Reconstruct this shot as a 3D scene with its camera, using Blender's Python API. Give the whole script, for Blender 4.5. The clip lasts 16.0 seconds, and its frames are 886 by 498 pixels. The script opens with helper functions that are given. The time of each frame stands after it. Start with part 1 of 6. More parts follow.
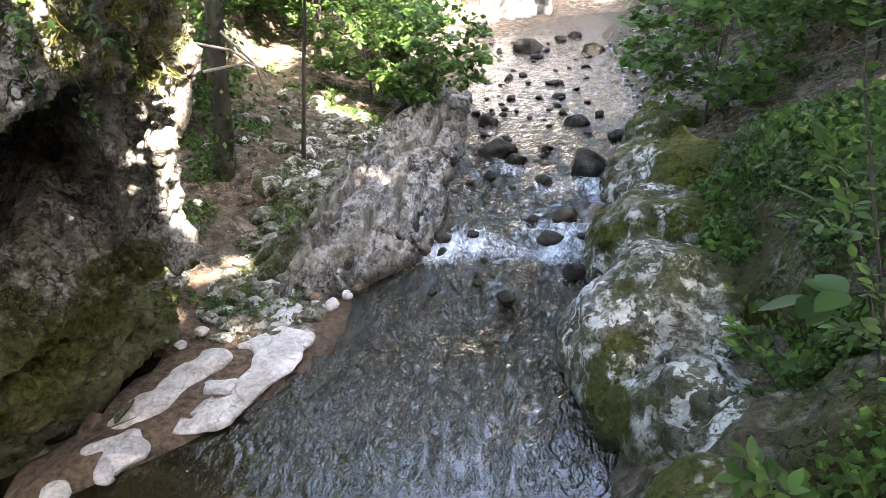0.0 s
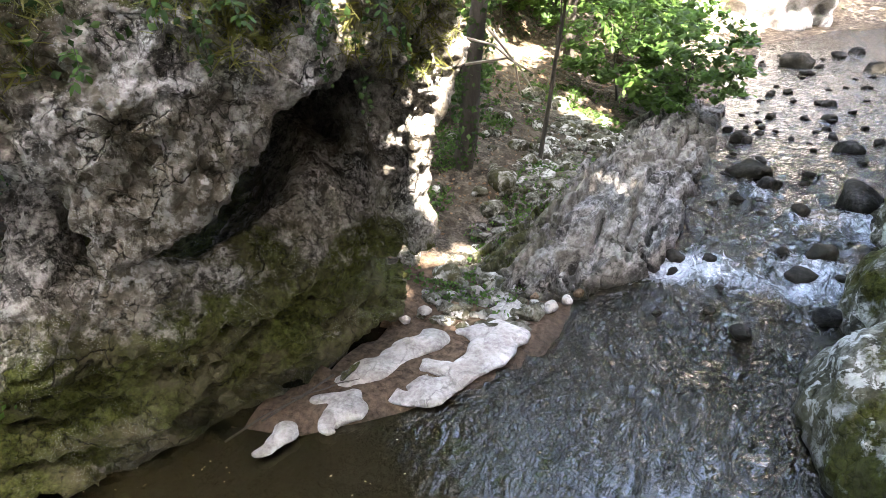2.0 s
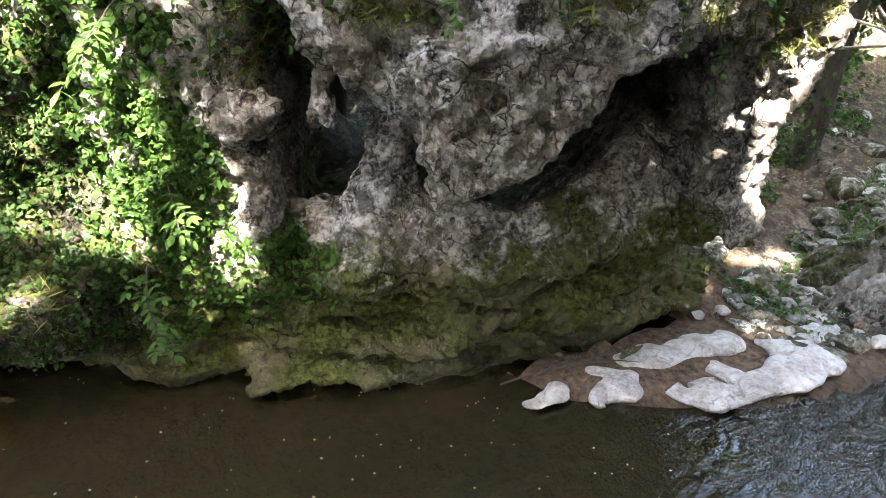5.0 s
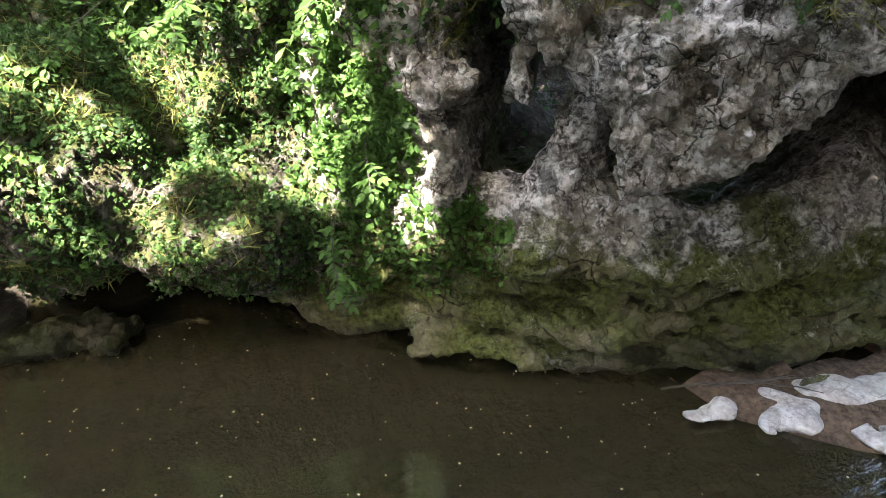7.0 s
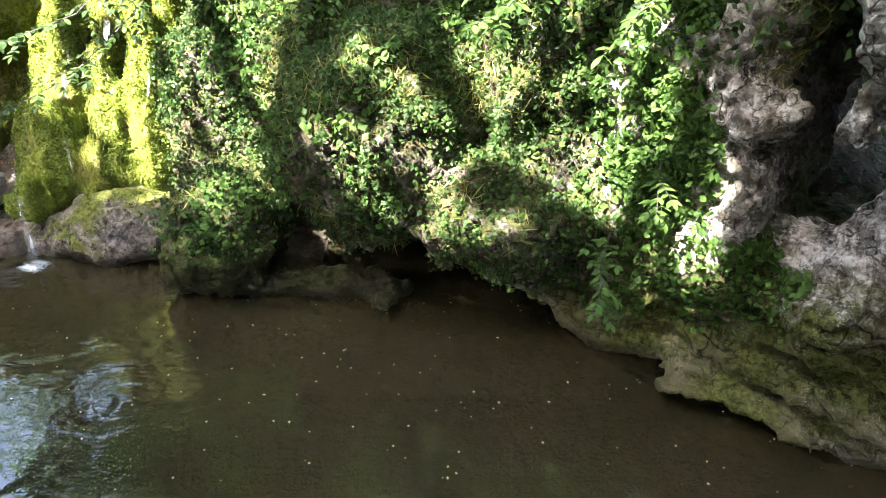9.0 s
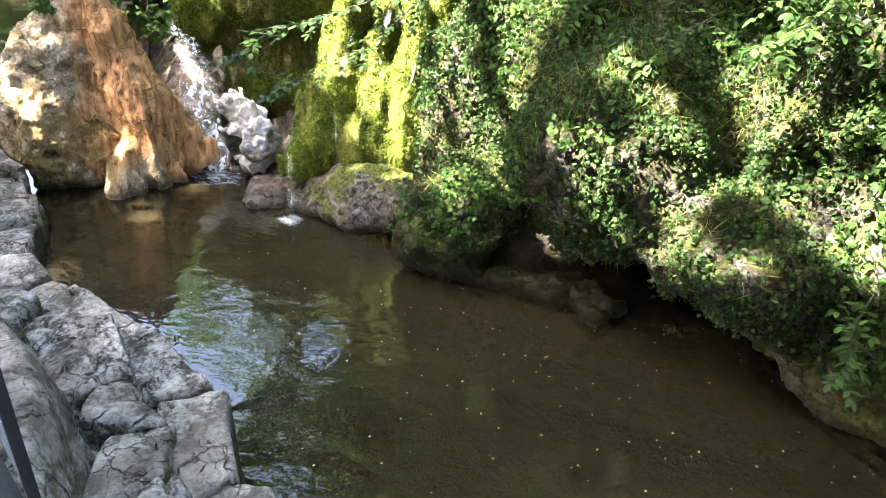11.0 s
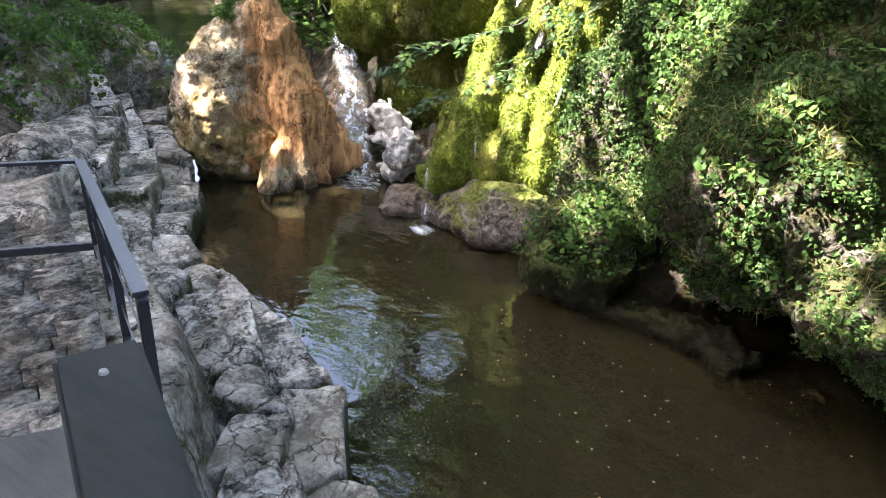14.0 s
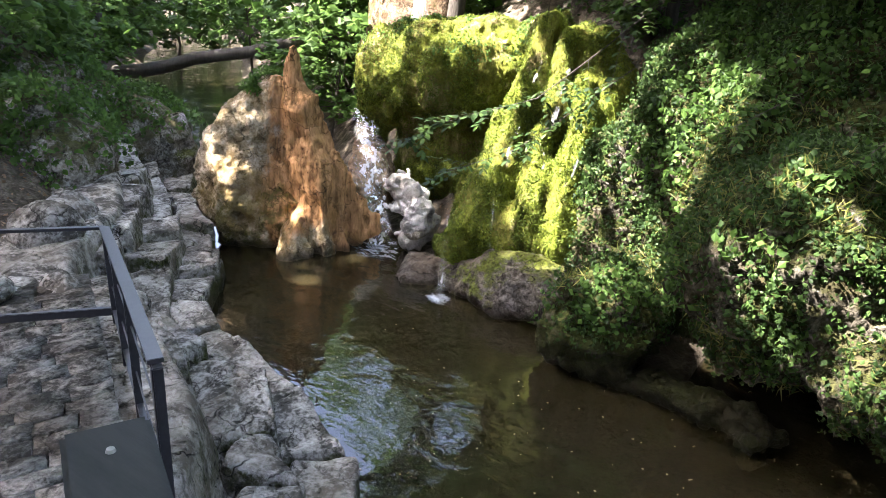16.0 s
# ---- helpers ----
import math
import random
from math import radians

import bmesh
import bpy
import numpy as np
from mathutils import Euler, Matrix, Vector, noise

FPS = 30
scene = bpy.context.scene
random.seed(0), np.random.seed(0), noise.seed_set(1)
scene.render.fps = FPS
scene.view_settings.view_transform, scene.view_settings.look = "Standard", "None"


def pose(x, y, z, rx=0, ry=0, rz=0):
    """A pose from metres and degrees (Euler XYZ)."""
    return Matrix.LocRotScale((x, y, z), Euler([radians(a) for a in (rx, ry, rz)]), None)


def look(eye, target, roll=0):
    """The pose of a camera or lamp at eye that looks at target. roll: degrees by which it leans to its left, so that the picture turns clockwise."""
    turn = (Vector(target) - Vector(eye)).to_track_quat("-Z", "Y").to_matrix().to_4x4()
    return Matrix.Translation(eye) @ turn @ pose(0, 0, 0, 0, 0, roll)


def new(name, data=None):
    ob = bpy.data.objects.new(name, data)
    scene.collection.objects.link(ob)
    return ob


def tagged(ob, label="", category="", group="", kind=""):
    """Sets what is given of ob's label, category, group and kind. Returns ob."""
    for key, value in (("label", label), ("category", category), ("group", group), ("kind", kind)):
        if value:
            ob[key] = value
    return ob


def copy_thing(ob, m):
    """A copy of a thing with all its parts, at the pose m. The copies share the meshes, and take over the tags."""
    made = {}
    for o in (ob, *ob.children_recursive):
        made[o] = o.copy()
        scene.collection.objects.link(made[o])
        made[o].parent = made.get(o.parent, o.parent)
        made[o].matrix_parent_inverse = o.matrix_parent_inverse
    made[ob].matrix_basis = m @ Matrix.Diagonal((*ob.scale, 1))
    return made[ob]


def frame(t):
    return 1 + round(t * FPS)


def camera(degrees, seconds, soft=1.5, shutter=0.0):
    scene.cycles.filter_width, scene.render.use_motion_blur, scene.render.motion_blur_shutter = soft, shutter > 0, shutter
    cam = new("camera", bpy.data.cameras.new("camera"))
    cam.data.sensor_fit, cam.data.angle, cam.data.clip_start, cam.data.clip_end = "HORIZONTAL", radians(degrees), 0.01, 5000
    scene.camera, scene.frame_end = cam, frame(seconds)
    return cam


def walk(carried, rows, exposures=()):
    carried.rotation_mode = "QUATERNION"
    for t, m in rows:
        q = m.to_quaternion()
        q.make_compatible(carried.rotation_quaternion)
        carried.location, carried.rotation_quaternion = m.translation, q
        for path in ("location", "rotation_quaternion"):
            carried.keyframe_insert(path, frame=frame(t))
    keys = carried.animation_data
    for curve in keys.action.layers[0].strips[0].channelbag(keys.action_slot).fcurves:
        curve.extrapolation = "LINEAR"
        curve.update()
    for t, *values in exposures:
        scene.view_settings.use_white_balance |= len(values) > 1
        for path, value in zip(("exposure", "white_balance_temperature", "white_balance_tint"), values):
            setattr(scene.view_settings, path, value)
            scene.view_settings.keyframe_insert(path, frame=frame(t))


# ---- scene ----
cam = camera(66.3, 16.0, 0.8)
ROWS = [
    (0.0, -0.015, 0.034, 4.618, 64.62, 2.79, 3.44),
    (0.5, -0.062, 0.048, 4.624, 64.73, 2.92, 6.09),
    (1.0, -0.097, 0.071, 4.619, 65.02, 2.96, 12.12),
    (1.5, -0.153, 0.080, 4.601, 65.44, 2.70, 18.47),
    (2.0, -0.238, 0.066, 4.589, 65.69, 2.42, 23.14),
    (2.5, -0.261, 0.059, 4.584, 65.75, 2.42, 27.68),
    (3.0, -0.304, 0.042, 4.575, 65.75, 2.24, 32.23),
    (3.5, -0.343, 0.023, 4.559, 65.59, 1.99, 36.64),
    (4.0, -0.375, -0.010, 4.550, 65.25, 1.83, 41.09),
    (6.5, -0.544, -0.187, 4.519, 63.00, 0.50, 60.76),
    (7.0, -0.562, -0.216, 4.515, 62.86, 0.23, 64.58),
    (7.5, -0.586, -0.249, 4.518, 62.83, 0.03, 68.50),
    (8.0, -0.610, -0.267, 4.543, 62.78, -0.20, 74.66),
    (8.5, -0.628, -0.295, 4.549, 62.77, -0.77, 82.21),
    (9.0, -0.629, -0.340, 4.558, 62.70, -1.35, 89.39),
    (9.5, -0.636, -0.375, 4.554, 62.58, -1.91, 95.93),
    (10.0, -0.636, -0.411, 4.560, 62.46, -2.34, 101.43),
    (12.5, -0.588, -0.496, 4.575, 61.97, -3.80, 118.61),
    (13.0, -0.595, -0.498, 4.576, 61.87, -3.90, 120.38),
    (13.5, -0.600, -0.498, 4.575, 62.22, -3.95, 121.57),
    (14.0, -0.607, -0.497, 4.574, 63.10, -3.95, 122.40),
    (14.5, -0.613, -0.498, 4.576, 64.69, -3.87, 122.96),
    (15.0, -0.608, -0.498, 4.576, 66.30, -3.84, 123.35),
    (15.5, -0.608, -0.499, 4.577, 67.59, -3.91, 123.63),
    (16.0, -0.614, -0.499, 4.584, 68.74, -3.97, 123.97),
]
walk(cam, [(t, pose(x, y, z, rx, ry, rz)) for t, x, y, z, rx, ry, rz in ROWS], [(0, 4.95, 7000, 19), (4, 4.9, 6800, 16), (8, 4.84, 6500, 15), (13, 4.6, 6500, 19), (16, 4.16, 6500, 20)])

# ---- light ----
SUN = Vector((0.50, -0.45, 0.86)).normalized()
world = bpy.data.worlds.new("world")
scene.world = world
world.use_nodes = True
wn = world.node_tree.nodes
sky = wn.new("ShaderNodeTexSky")
sky.sky_type, sky.sun_disc = "NISHITA", False
sky.dust_density = 4.0
sky.sun_elevation = math.asin(SUN.z)
sky.sun_rotation = math.atan2(SUN.x, SUN.y)
wn["Background"].inputs["Strength"].default_value = 0.14
world.node_tree.links.new(sky.outputs[0], wn["Background"].inputs["Color"])
sun = new("sun", bpy.data.lights.new("sun", "SUN"))
sun.data.energy, sun.data.angle, sun.data.color = 5.0, radians(0.6), (1.0, 0.95, 0.86)
sun.matrix_world = look(SUN * 60, (0, 0, 0))

# ---- tools: noise, fields, meshes ----
RNG = np.random.default_rng(7)
TABLE = RNG.random((32, 32, 32)).astype(np.float32)


def vnoise(p):
    """Smooth value noise in -1..1 at the points p (n, 3)."""
    i = np.floor(p).astype(np.int32)
    f = (p - i).astype(np.float32)
    f = f * f * (3 - 2 * f)
    i &= 31
    j = (i + 1) & 31
    x0, y0, z0, x1, y1, z1 = i[:, 0], i[:, 1], i[:, 2], j[:, 0], j[:, 1], j[:, 2]
    fx, fy, fz = f[:, 0], f[:, 1], f[:, 2]
    a = TABLE[x0, y0, z0] * (1 - fx) + TABLE[x1, y0, z0] * fx
    b = TABLE[x0, y1, z0] * (1 - fx) + TABLE[x1, y1, z0] * fx
    c = TABLE[x0, y0, z1] * (1 - fx) + TABLE[x1, y0, z1] * fx
    d = TABLE[x0, y1, z1] * (1 - fx) + TABLE[x1, y1, z1] * fx
    return ((a * (1 - fy) + b * fy) * (1 - fz) + (c * (1 - fy) + d * fy) * fz) * 2 - 1


def fbm(p, scale, octaves=3, stretch=(1, 1, 1)):
    p = np.asarray(p, np.float32) * np.array(stretch, np.float32) / scale
    total, amp = 0, 1.0
    for k in range(octaves):
        total = total + amp * vnoise(p * 2 ** k + 17.3 * k)
        amp *= 0.5
    return total / (2 - 2 * 0.5 ** octaves)


def step(x, a, b):
    t = np.clip((x - a) / (b - a), 0, 1)
    return t * t * (3 - 2 * t)


def smin(a, b, k):
    h = np.clip(0.5 + 0.5 * (b - a) / k, 0, 1)
    return b * (1 - h) + a * h - k * h * (1 - h)


def smax(a, b, k):
    return -smin(-a, -b, k)


def ball(p, c, r, turn=0.0):
    """Distance to an ellipsoid with the half axes r, turned by degrees about z."""
    q = p - np.array(c, np.float32)
    if turn:
        s, k = math.sin(radians(turn)), math.cos(radians(turn))
        q = np.stack([q[:, 0] * k + q[:, 1] * s, q[:, 1] * k - q[:, 0] * s, q[:, 2]], 1)
    r = np.array(r, np.float32)
    return (np.linalg.norm(q / r, axis=1) - 1) * r.min()


def rod(p, a, b, ra, rb):
    """Distance to a tapered capsule."""
    a, b = np.array(a, np.float32), np.array(b, np.float32)
    d = b - a
    h = np.clip(((p - a) @ d) / (d @ d), 0, 1)
    return np.linalg.norm(p - a - h[:, None] * d, axis=1) - (ra + (rb - ra) * h)


def polygon(x, y, pts):
    """Signed distance to a closed outline, inside below zero."""
    d = np.full(x.shape, 1e9)
    s = np.ones(x.shape)
    n = len(pts)
    for i in range(n):
        ax, ay = pts[i]
        bx, by = pts[i - 1]
        ex, ey, wx, wy = bx - ax, by - ay, x - ax, y - ay
        t = np.clip((wx * ex + wy * ey) / (ex * ex + ey * ey), 0, 1)
        d = np.minimum(d, (wx - ex * t) ** 2 + (wy - ey * t) ** 2)
        c1, c2, c3 = y >= ay, y < by, ex * wy > ey * wx
        s = np.where((c1 & c2 & c3) | (~c1 & ~c2 & ~c3), -s, s)
    return s * np.sqrt(d)


def side(p, line):
    """Signed distance in plan to an open line, above zero on its right-hand side as it runs; and how far along it (0 to 1)."""
    best, sign, along = np.full(len(p), 1e9), np.ones(len(p)), np.zeros(len(p))
    n = len(line) - 1
    for i in range(n):
        a, b = np.array(line[i]), np.array(line[i + 1])
        e = b - a
        w = p[:, :2] - a
        t = (w @ e) / (e @ e)
        c = np.clip(t, 0, 1)
        d = np.linalg.norm(w - c[:, None] * e, axis=1)
        near = d < best
        best = np.where(near, d, best)
        sign = np.where(near, np.where(e[0] * w[:, 1] - e[1] * w[:, 0] < 0, 1.0, -1.0), sign)
        along = np.where(near, (i + c) / n, along)
    return best * sign, along


def mesh(name, verts, faces, material, smooth=True, attrs=None, parent=None):
    """One mesh object from arrays of points and of faces with equally many corners."""
    me = bpy.data.meshes.new(name)
    verts, faces = np.asarray(verts, np.float32), np.asarray(faces, np.int32)
    n, k = faces.shape
    me.vertices.add(len(verts))
    me.vertices.foreach_set("co", verts.ravel())
    me.loops.add(n * k)
    me.loops.foreach_set("vertex_index", faces.ravel())
    me.polygons.add(n)
    me.polygons.foreach_set("loop_start", np.arange(0, n * k, k, dtype=np.int32))
    me.polygons.foreach_set("use_smooth", np.full(n, smooth))
    for key, value in (attrs or {}).items():
        me.attributes.new(key, "FLOAT", "POINT").data.foreach_set("value", np.asarray(value, np.float32))
    me.update(calc_edges=True)
    me.materials.append(material)
    ob = new(name, me)
    if parent:
        ob.parent = parent
    return ob


def normals(v, f):
    n = np.zeros_like(v)
    c = np.cross(v[f[:, 2]] - v[f[:, 0]], v[f[:, 3]] - v[f[:, 1]])
    for k in range(4):
        np.add.at(n, f[:, k], c)
    return n / np.maximum(np.linalg.norm(n, axis=1, keepdims=True), 1e-9)


def solid(field, lo, hi, h):
    """The closed surface of a field (below zero inside) in a box, in cells of h: points and four-cornered faces."""
    lo, hi = np.array(lo, float), np.array(hi, float)
    n = np.ceil((hi - lo) / h).astype(int) + 1
    gx, gy, gz = [lo[a] + h * np.arange(n[a]) for a in range(3)]
    p = np.stack(np.meshgrid(gx, gy, gz, indexing="ij"), -1).reshape(-1, 3).astype(np.float32)
    f = field(p).reshape(n).astype(np.float32)
    for a in range(3):
        edge = [slice(None)] * 3
        for k in (0, -1):
            edge[a] = k
            f[tuple(edge)] = np.maximum(f[tuple(edge)], h * 0.4)
    s = f < 0
    m = n - 1
    corner = [(i, j, k) for i in (0, 1) for j in (0, 1) for k in (0, 1)]
    count = sum(s[i:i + m[0], j:j + m[1], k:k + m[2]].astype(np.int8) for i, j, k in corner)
    cells = np.argwhere((count > 0) & (count < 8))
    index = np.full(m, -1, np.int32)
    index[tuple(cells.T)] = np.arange(len(cells))
    acc, cnt = np.zeros((len(cells), 3)), np.zeros(len(cells))
    for c0 in corner:
        for a in range(3):
            if c0[a] == 0:
                c1 = list(c0)
                c1[a] = 1
                f0 = f[tuple((cells + c0).T)]
                f1 = f[tuple((cells + c1).T)]
                cross = (f0 < 0) != (f1 < 0)
                t = np.where(cross, f0 / np.where(cross, f0 - f1, 1), 0)
                q = np.tile(np.array(c0, float), (len(cells), 1))
                q[:, a] = t
                acc += q * cross[:, None]
                cnt += cross
    v = lo + h * (cells + acc / cnt[:, None])
    quads = []
    for a in range(3):
        b, c = (a + 1) % 3, (a + 2) % 3
        s0 = [slice(None)] * 3
        s1 = [slice(None)] * 3
        s0[a], s1[a] = slice(0, -1), slice(1, None)
        e = np.argwhere(s[tuple(s0)] != s[tuple(s1)])
        e = e[(e[:, b] > 0) & (e[:, c] > 0) & (e[:, b] < m[b]) & (e[:, c] < m[c])]
        inside = s[tuple(e.T)]
        ub, uc = np.eye(3, dtype=int)[b], np.eye(3, dtype=int)[c]
        ring = [index[tuple((e - ub * i - uc * j).T)] for i, j in ((1, 1), (0, 1), (0, 0), (1, 0))]
        q = np.stack(ring, 1)
        quads.append(np.where(inside[:, None], q, q[:, ::-1]))
    f4 = np.concatenate(quads)
    return v.astype(np.float32), f4[(f4 >= 0).all(1)]


def roughen(v, f, amounts):
    """Push the points along their normals by noise: rows of (metres, scale, octaves)."""
    n = normals(v, f)
    d = 0
    for amount, scale, octaves in amounts:
        d = d + amount * fbm(v, scale, octaves)
    return (v + n * np.asarray(d)[:, None]).astype(np.float32)


def ridged(p, scale, octaves=3, stretch=(1, 1, 1)):
    """Sharp-crested noise, about -1..1."""
    p = np.asarray(p, np.float32) * np.array(stretch, np.float32) / scale
    total, amp = 0, 1.0
    for k in range(octaves):
        total = total + amp * (1 - 3.2 * np.abs(vnoise(p * 2 ** k + 9.1 * k)))
        amp *= 0.5
    return total / (2 - 2 * 0.5 ** octaves)


def finer(v, f):
    """Each four-cornered face cut into four."""
    n = len(v)
    e = np.sort(np.stack([f, np.roll(f, -1, 1)], -1).reshape(-1, 2), 1)
    key = e[:, 0].astype(np.int64) * n + e[:, 1]
    u, first, inv = np.unique(key, return_index=True, return_inverse=True)
    mid = v[e[first]].mean(1)
    face = v[f].mean(1)
    em = (n + inv.reshape(-1, 4)).astype(np.int64)
    fc = n + len(u) + np.arange(len(f))
    out = [np.stack([f[:, k], em[:, k], fc, em[:, k - 1]], 1) for k in range(4)]
    return np.concatenate([v, mid, face]).astype(np.float32), np.concatenate(out)


def blocks(x, y, scale):
    """Uneven cells in plan: a random number for each cell, and the distance to its edge."""
    px, py = x / scale, y / scale
    ix, iy = np.floor(px).astype(int), np.floor(py).astype(int)
    f1, f2, who = np.full(x.shape, 9.0), np.full(x.shape, 9.0), np.zeros(x.shape)
    for i in (-1, 0, 1):
        for j in (-1, 0, 1):
            cx, cy = (ix + i) & 31, (iy + j) & 31
            dx = ix + i + 0.15 + 0.7 * TABLE[cx, cy, 3] - px
            dy = iy + j + 0.15 + 0.7 * TABLE[cx, cy, 9] - py
            d = np.hypot(dx, dy)
            nearer = d < f1
            f2 = np.where(nearer, f1, np.minimum(f2, d))
            who = np.where(nearer, TABLE[cx, cy, 15], who)
            f1 = np.where(nearer, d, f1)
    return who, (f2 - f1) * scale


def leaves(points, norms, size, rng, tilt=0.7, spread=0.06, w=0.36):
    """Folded, pointed leaves at the points, facing about along the norms: points and faces."""
    n = len(points)
    up = norms + tilt * rng.normal(size=(n, 3))
    up /= np.linalg.norm(up, axis=1, keepdims=True)
    way = rng.normal(size=(n, 3)) + np.array((0, 0, -0.5))
    way -= up * (way * up).sum(1, keepdims=True)
    way /= np.linalg.norm(way, axis=1, keepdims=True)
    across = np.cross(up, way)
    s = (size * rng.uniform(0.55, 1.3, n))[:, None]
    o = points + norms * rng.uniform(0.0, spread, n)[:, None]
    v = np.stack([o - way * s * 0.5, o + across * s * w - up * s * 0.12 - way * s * 0.08, o + way * s * 0.5 - up * s * 0.1, o - across * s * w - up * s * 0.12 - way * s * 0.08], 1).reshape(-1, 3)
    return v, np.arange(n * 4).reshape(-1, 4)


def sample(v, f, n, rng, weight):
    """n random places on a surface, more where weight(points, normals) is high."""
    mid = v[f].mean(1)
    c = np.cross(v[f[:, 2]] - v[f[:, 0]], v[f[:, 3]] - v[f[:, 1]])
    area = np.linalg.norm(c, axis=1)
    nor = c / np.maximum(area[:, None], 1e-9)
    w = area * np.clip(weight(mid, nor), 0, None)
    k = rng.choice(len(f), n, p=w / w.sum())
    a = rng.random((n, 4)) ** 1.5
    a /= a.sum(1, keepdims=True)
    return (v[f[k]] * a[:, :, None]).sum(1), nor[k]


def cylinder(a, b, ra, rb, sides=8, rings=1, wobble=0.0, rng=None):
    """A tapered, slightly crooked stem: points and faces."""
    a, b = np.array(a, float), np.array(b, float)
    d = b - a
    u = np.cross(d, (0.3, 0.9, 0.2))
    u /= np.linalg.norm(u)
    w = np.cross(d, u)
    w /= np.linalg.norm(w)
    vs = []
    for k in range(rings + 1):
        t = k / rings
        c = a + d * t
        if rng is not None and 0 < k:
            c = c + rng.normal(size=3) * wobble
        r = ra + (rb - ra) * t
        for s in range(sides):
            g = 2 * math.pi * s / sides
            vs.append(c + r * (u * math.cos(g) + w * math.sin(g)))
    fs = [(k * sides + s, k * sides + (s + 1) % sides, (k + 1) * sides + (s + 1) % sides, (k + 1) * sides + s) for k in range(rings) for s in range(sides)]
    return np.array(vs), np.array(fs)


def join(pieces):
    vs, fs, o = [], [], 0
    for v, f in pieces:
        vs.append(v)
        fs.append(f + o)
        o += len(v)
    return np.concatenate(vs), np.concatenate(fs)


# ---- materials ----
class Nodes:
    def __init__(self, name):
        self.m = bpy.data.materials.new(name)
        self.m.use_nodes = True
        self.t = self.m.node_tree
        self.b = self.t.nodes["Principled BSDF"]
        self.pos = self.add("ShaderNodeNewGeometry").outputs["Position"]

    def add(self, kind):
        return self.t.nodes.new(kind)

    def link(self, a, b):
        self.t.links.new(a, b)

    def noise(self, scale, detail=6, rough=0.6, stretch=None, distort=0.0):
        n = self.add("ShaderNodeTexNoise")
        n.inputs["Scale"].default_value, n.inputs["Detail"].default_value = scale, detail
        n.inputs["Roughness"].default_value, n.inputs["Distortion"].default_value = rough, distort
        src = self.pos
        if stretch:
            k = self.add("ShaderNodeMapping")
            k.inputs["Scale"].default_value = stretch
            self.link(src, k.inputs[0])
            src = k.outputs[0]
        self.link(src, n.inputs["Vector"])
        return n.outputs["Fac"]

    def warped(self, scale, amount, stretch=(1, 1, 1)):
        """The place, stretched and pushed about by noise."""
        n = self.add("ShaderNodeTexNoise")
        n.inputs["Scale"].default_value, n.inputs["Detail"].default_value = scale, 3
        self.link(self.pos, n.inputs["Vector"])
        half = self.add("ShaderNodeVectorMath")
        half.operation = "MULTIPLY_ADD"
        half.inputs[1].default_value, half.inputs[2].default_value = (2 * amount,) * 3, (-amount,) * 3
        self.link(n.outputs["Color"], half.inputs[0])
        both = self.add("ShaderNodeVectorMath")
        self.link(self.pos, both.inputs[0])
        self.link(half.outputs[0], both.inputs[1])
        k = self.add("ShaderNodeMapping")
        k.inputs["Scale"].default_value = stretch
        self.link(both.outputs[0], k.inputs[0])
        return k.outputs[0]

    def cells(self, scale, feature="F1", place=None):
        """Uneven cells: the distance to their centres (F1) or edges."""
        v = self.add("ShaderNodeTexVoronoi")
        v.feature = feature
        v.inputs["Scale"].default_value = scale
        self.link(self.pos if place is None else place, v.inputs["Vector"])
        return v.outputs["Distance"]

    def ramp(self, src, stops):
        r = self.add("ShaderNodeValToRGB")
        e = r.color_ramp.elements
        while len(e) < len(stops):
            e.new(0.5)
        for q, (at, col) in zip(e, stops):
            q.position, q.color = at, (*col, 1) if len(col) == 3 else col
        self.link(src, r.inputs[0])
        return r.outputs[0]

    def mix(self, fac, a, b, blend="MIX"):
        x = self.add("ShaderNodeMix")
        x.data_type, x.blend_type = "RGBA", blend
        for s, v in ((x.inputs[0], fac), (x.inputs[6], a), (x.inputs[7], b)):
            if isinstance(v, bpy.types.NodeSocket):
                self.link(v, s)
            elif isinstance(v, tuple):
                s.default_value = (*v, 1)
            else:
                s.default_value = v
        return x.outputs[2]

    def math(self, op, a, b=0.0):
        x = self.add("ShaderNodeMath")
        x.operation, x.use_clamp = op, False
        for s, v in ((x.inputs[0], a), (x.inputs[1], b)):
            if isinstance(v, bpy.types.NodeSocket):
                self.link(v, s)
            else:
                s.default_value = v
        return x.outputs[0]

    def attr(self, name):
        a = self.add("ShaderNodeAttribute")
        a.attribute_name = name
        return a.outputs["Fac"]

    def bump(self, src, strength, distance=0.02, under=None):
        b = self.add("ShaderNodeBump")
        b.inputs["Strength"].default_value, b.inputs["Distance"].default_value = strength, distance
        self.link(src, b.inputs["Height"])
        if under is not None:
            self.link(under, b.inputs["Normal"])
        return b.outputs[0]

    def finish(self, color, rough=0.8, normal=None, spec=0.3):
        for key, v in (("Base Color", color), ("Roughness", rough), ("Specular IOR Level", spec)):
            if isinstance(v, bpy.types.NodeSocket):
                self.link(v, self.b.inputs[key])
            elif isinstance(v, tuple):
                self.b.inputs[key].default_value = (*v, 1)
            else:
                self.b.inputs[key].default_value = v
        if normal is not None:
            self.link(normal, self.b.inputs["Normal"])
        return self.m


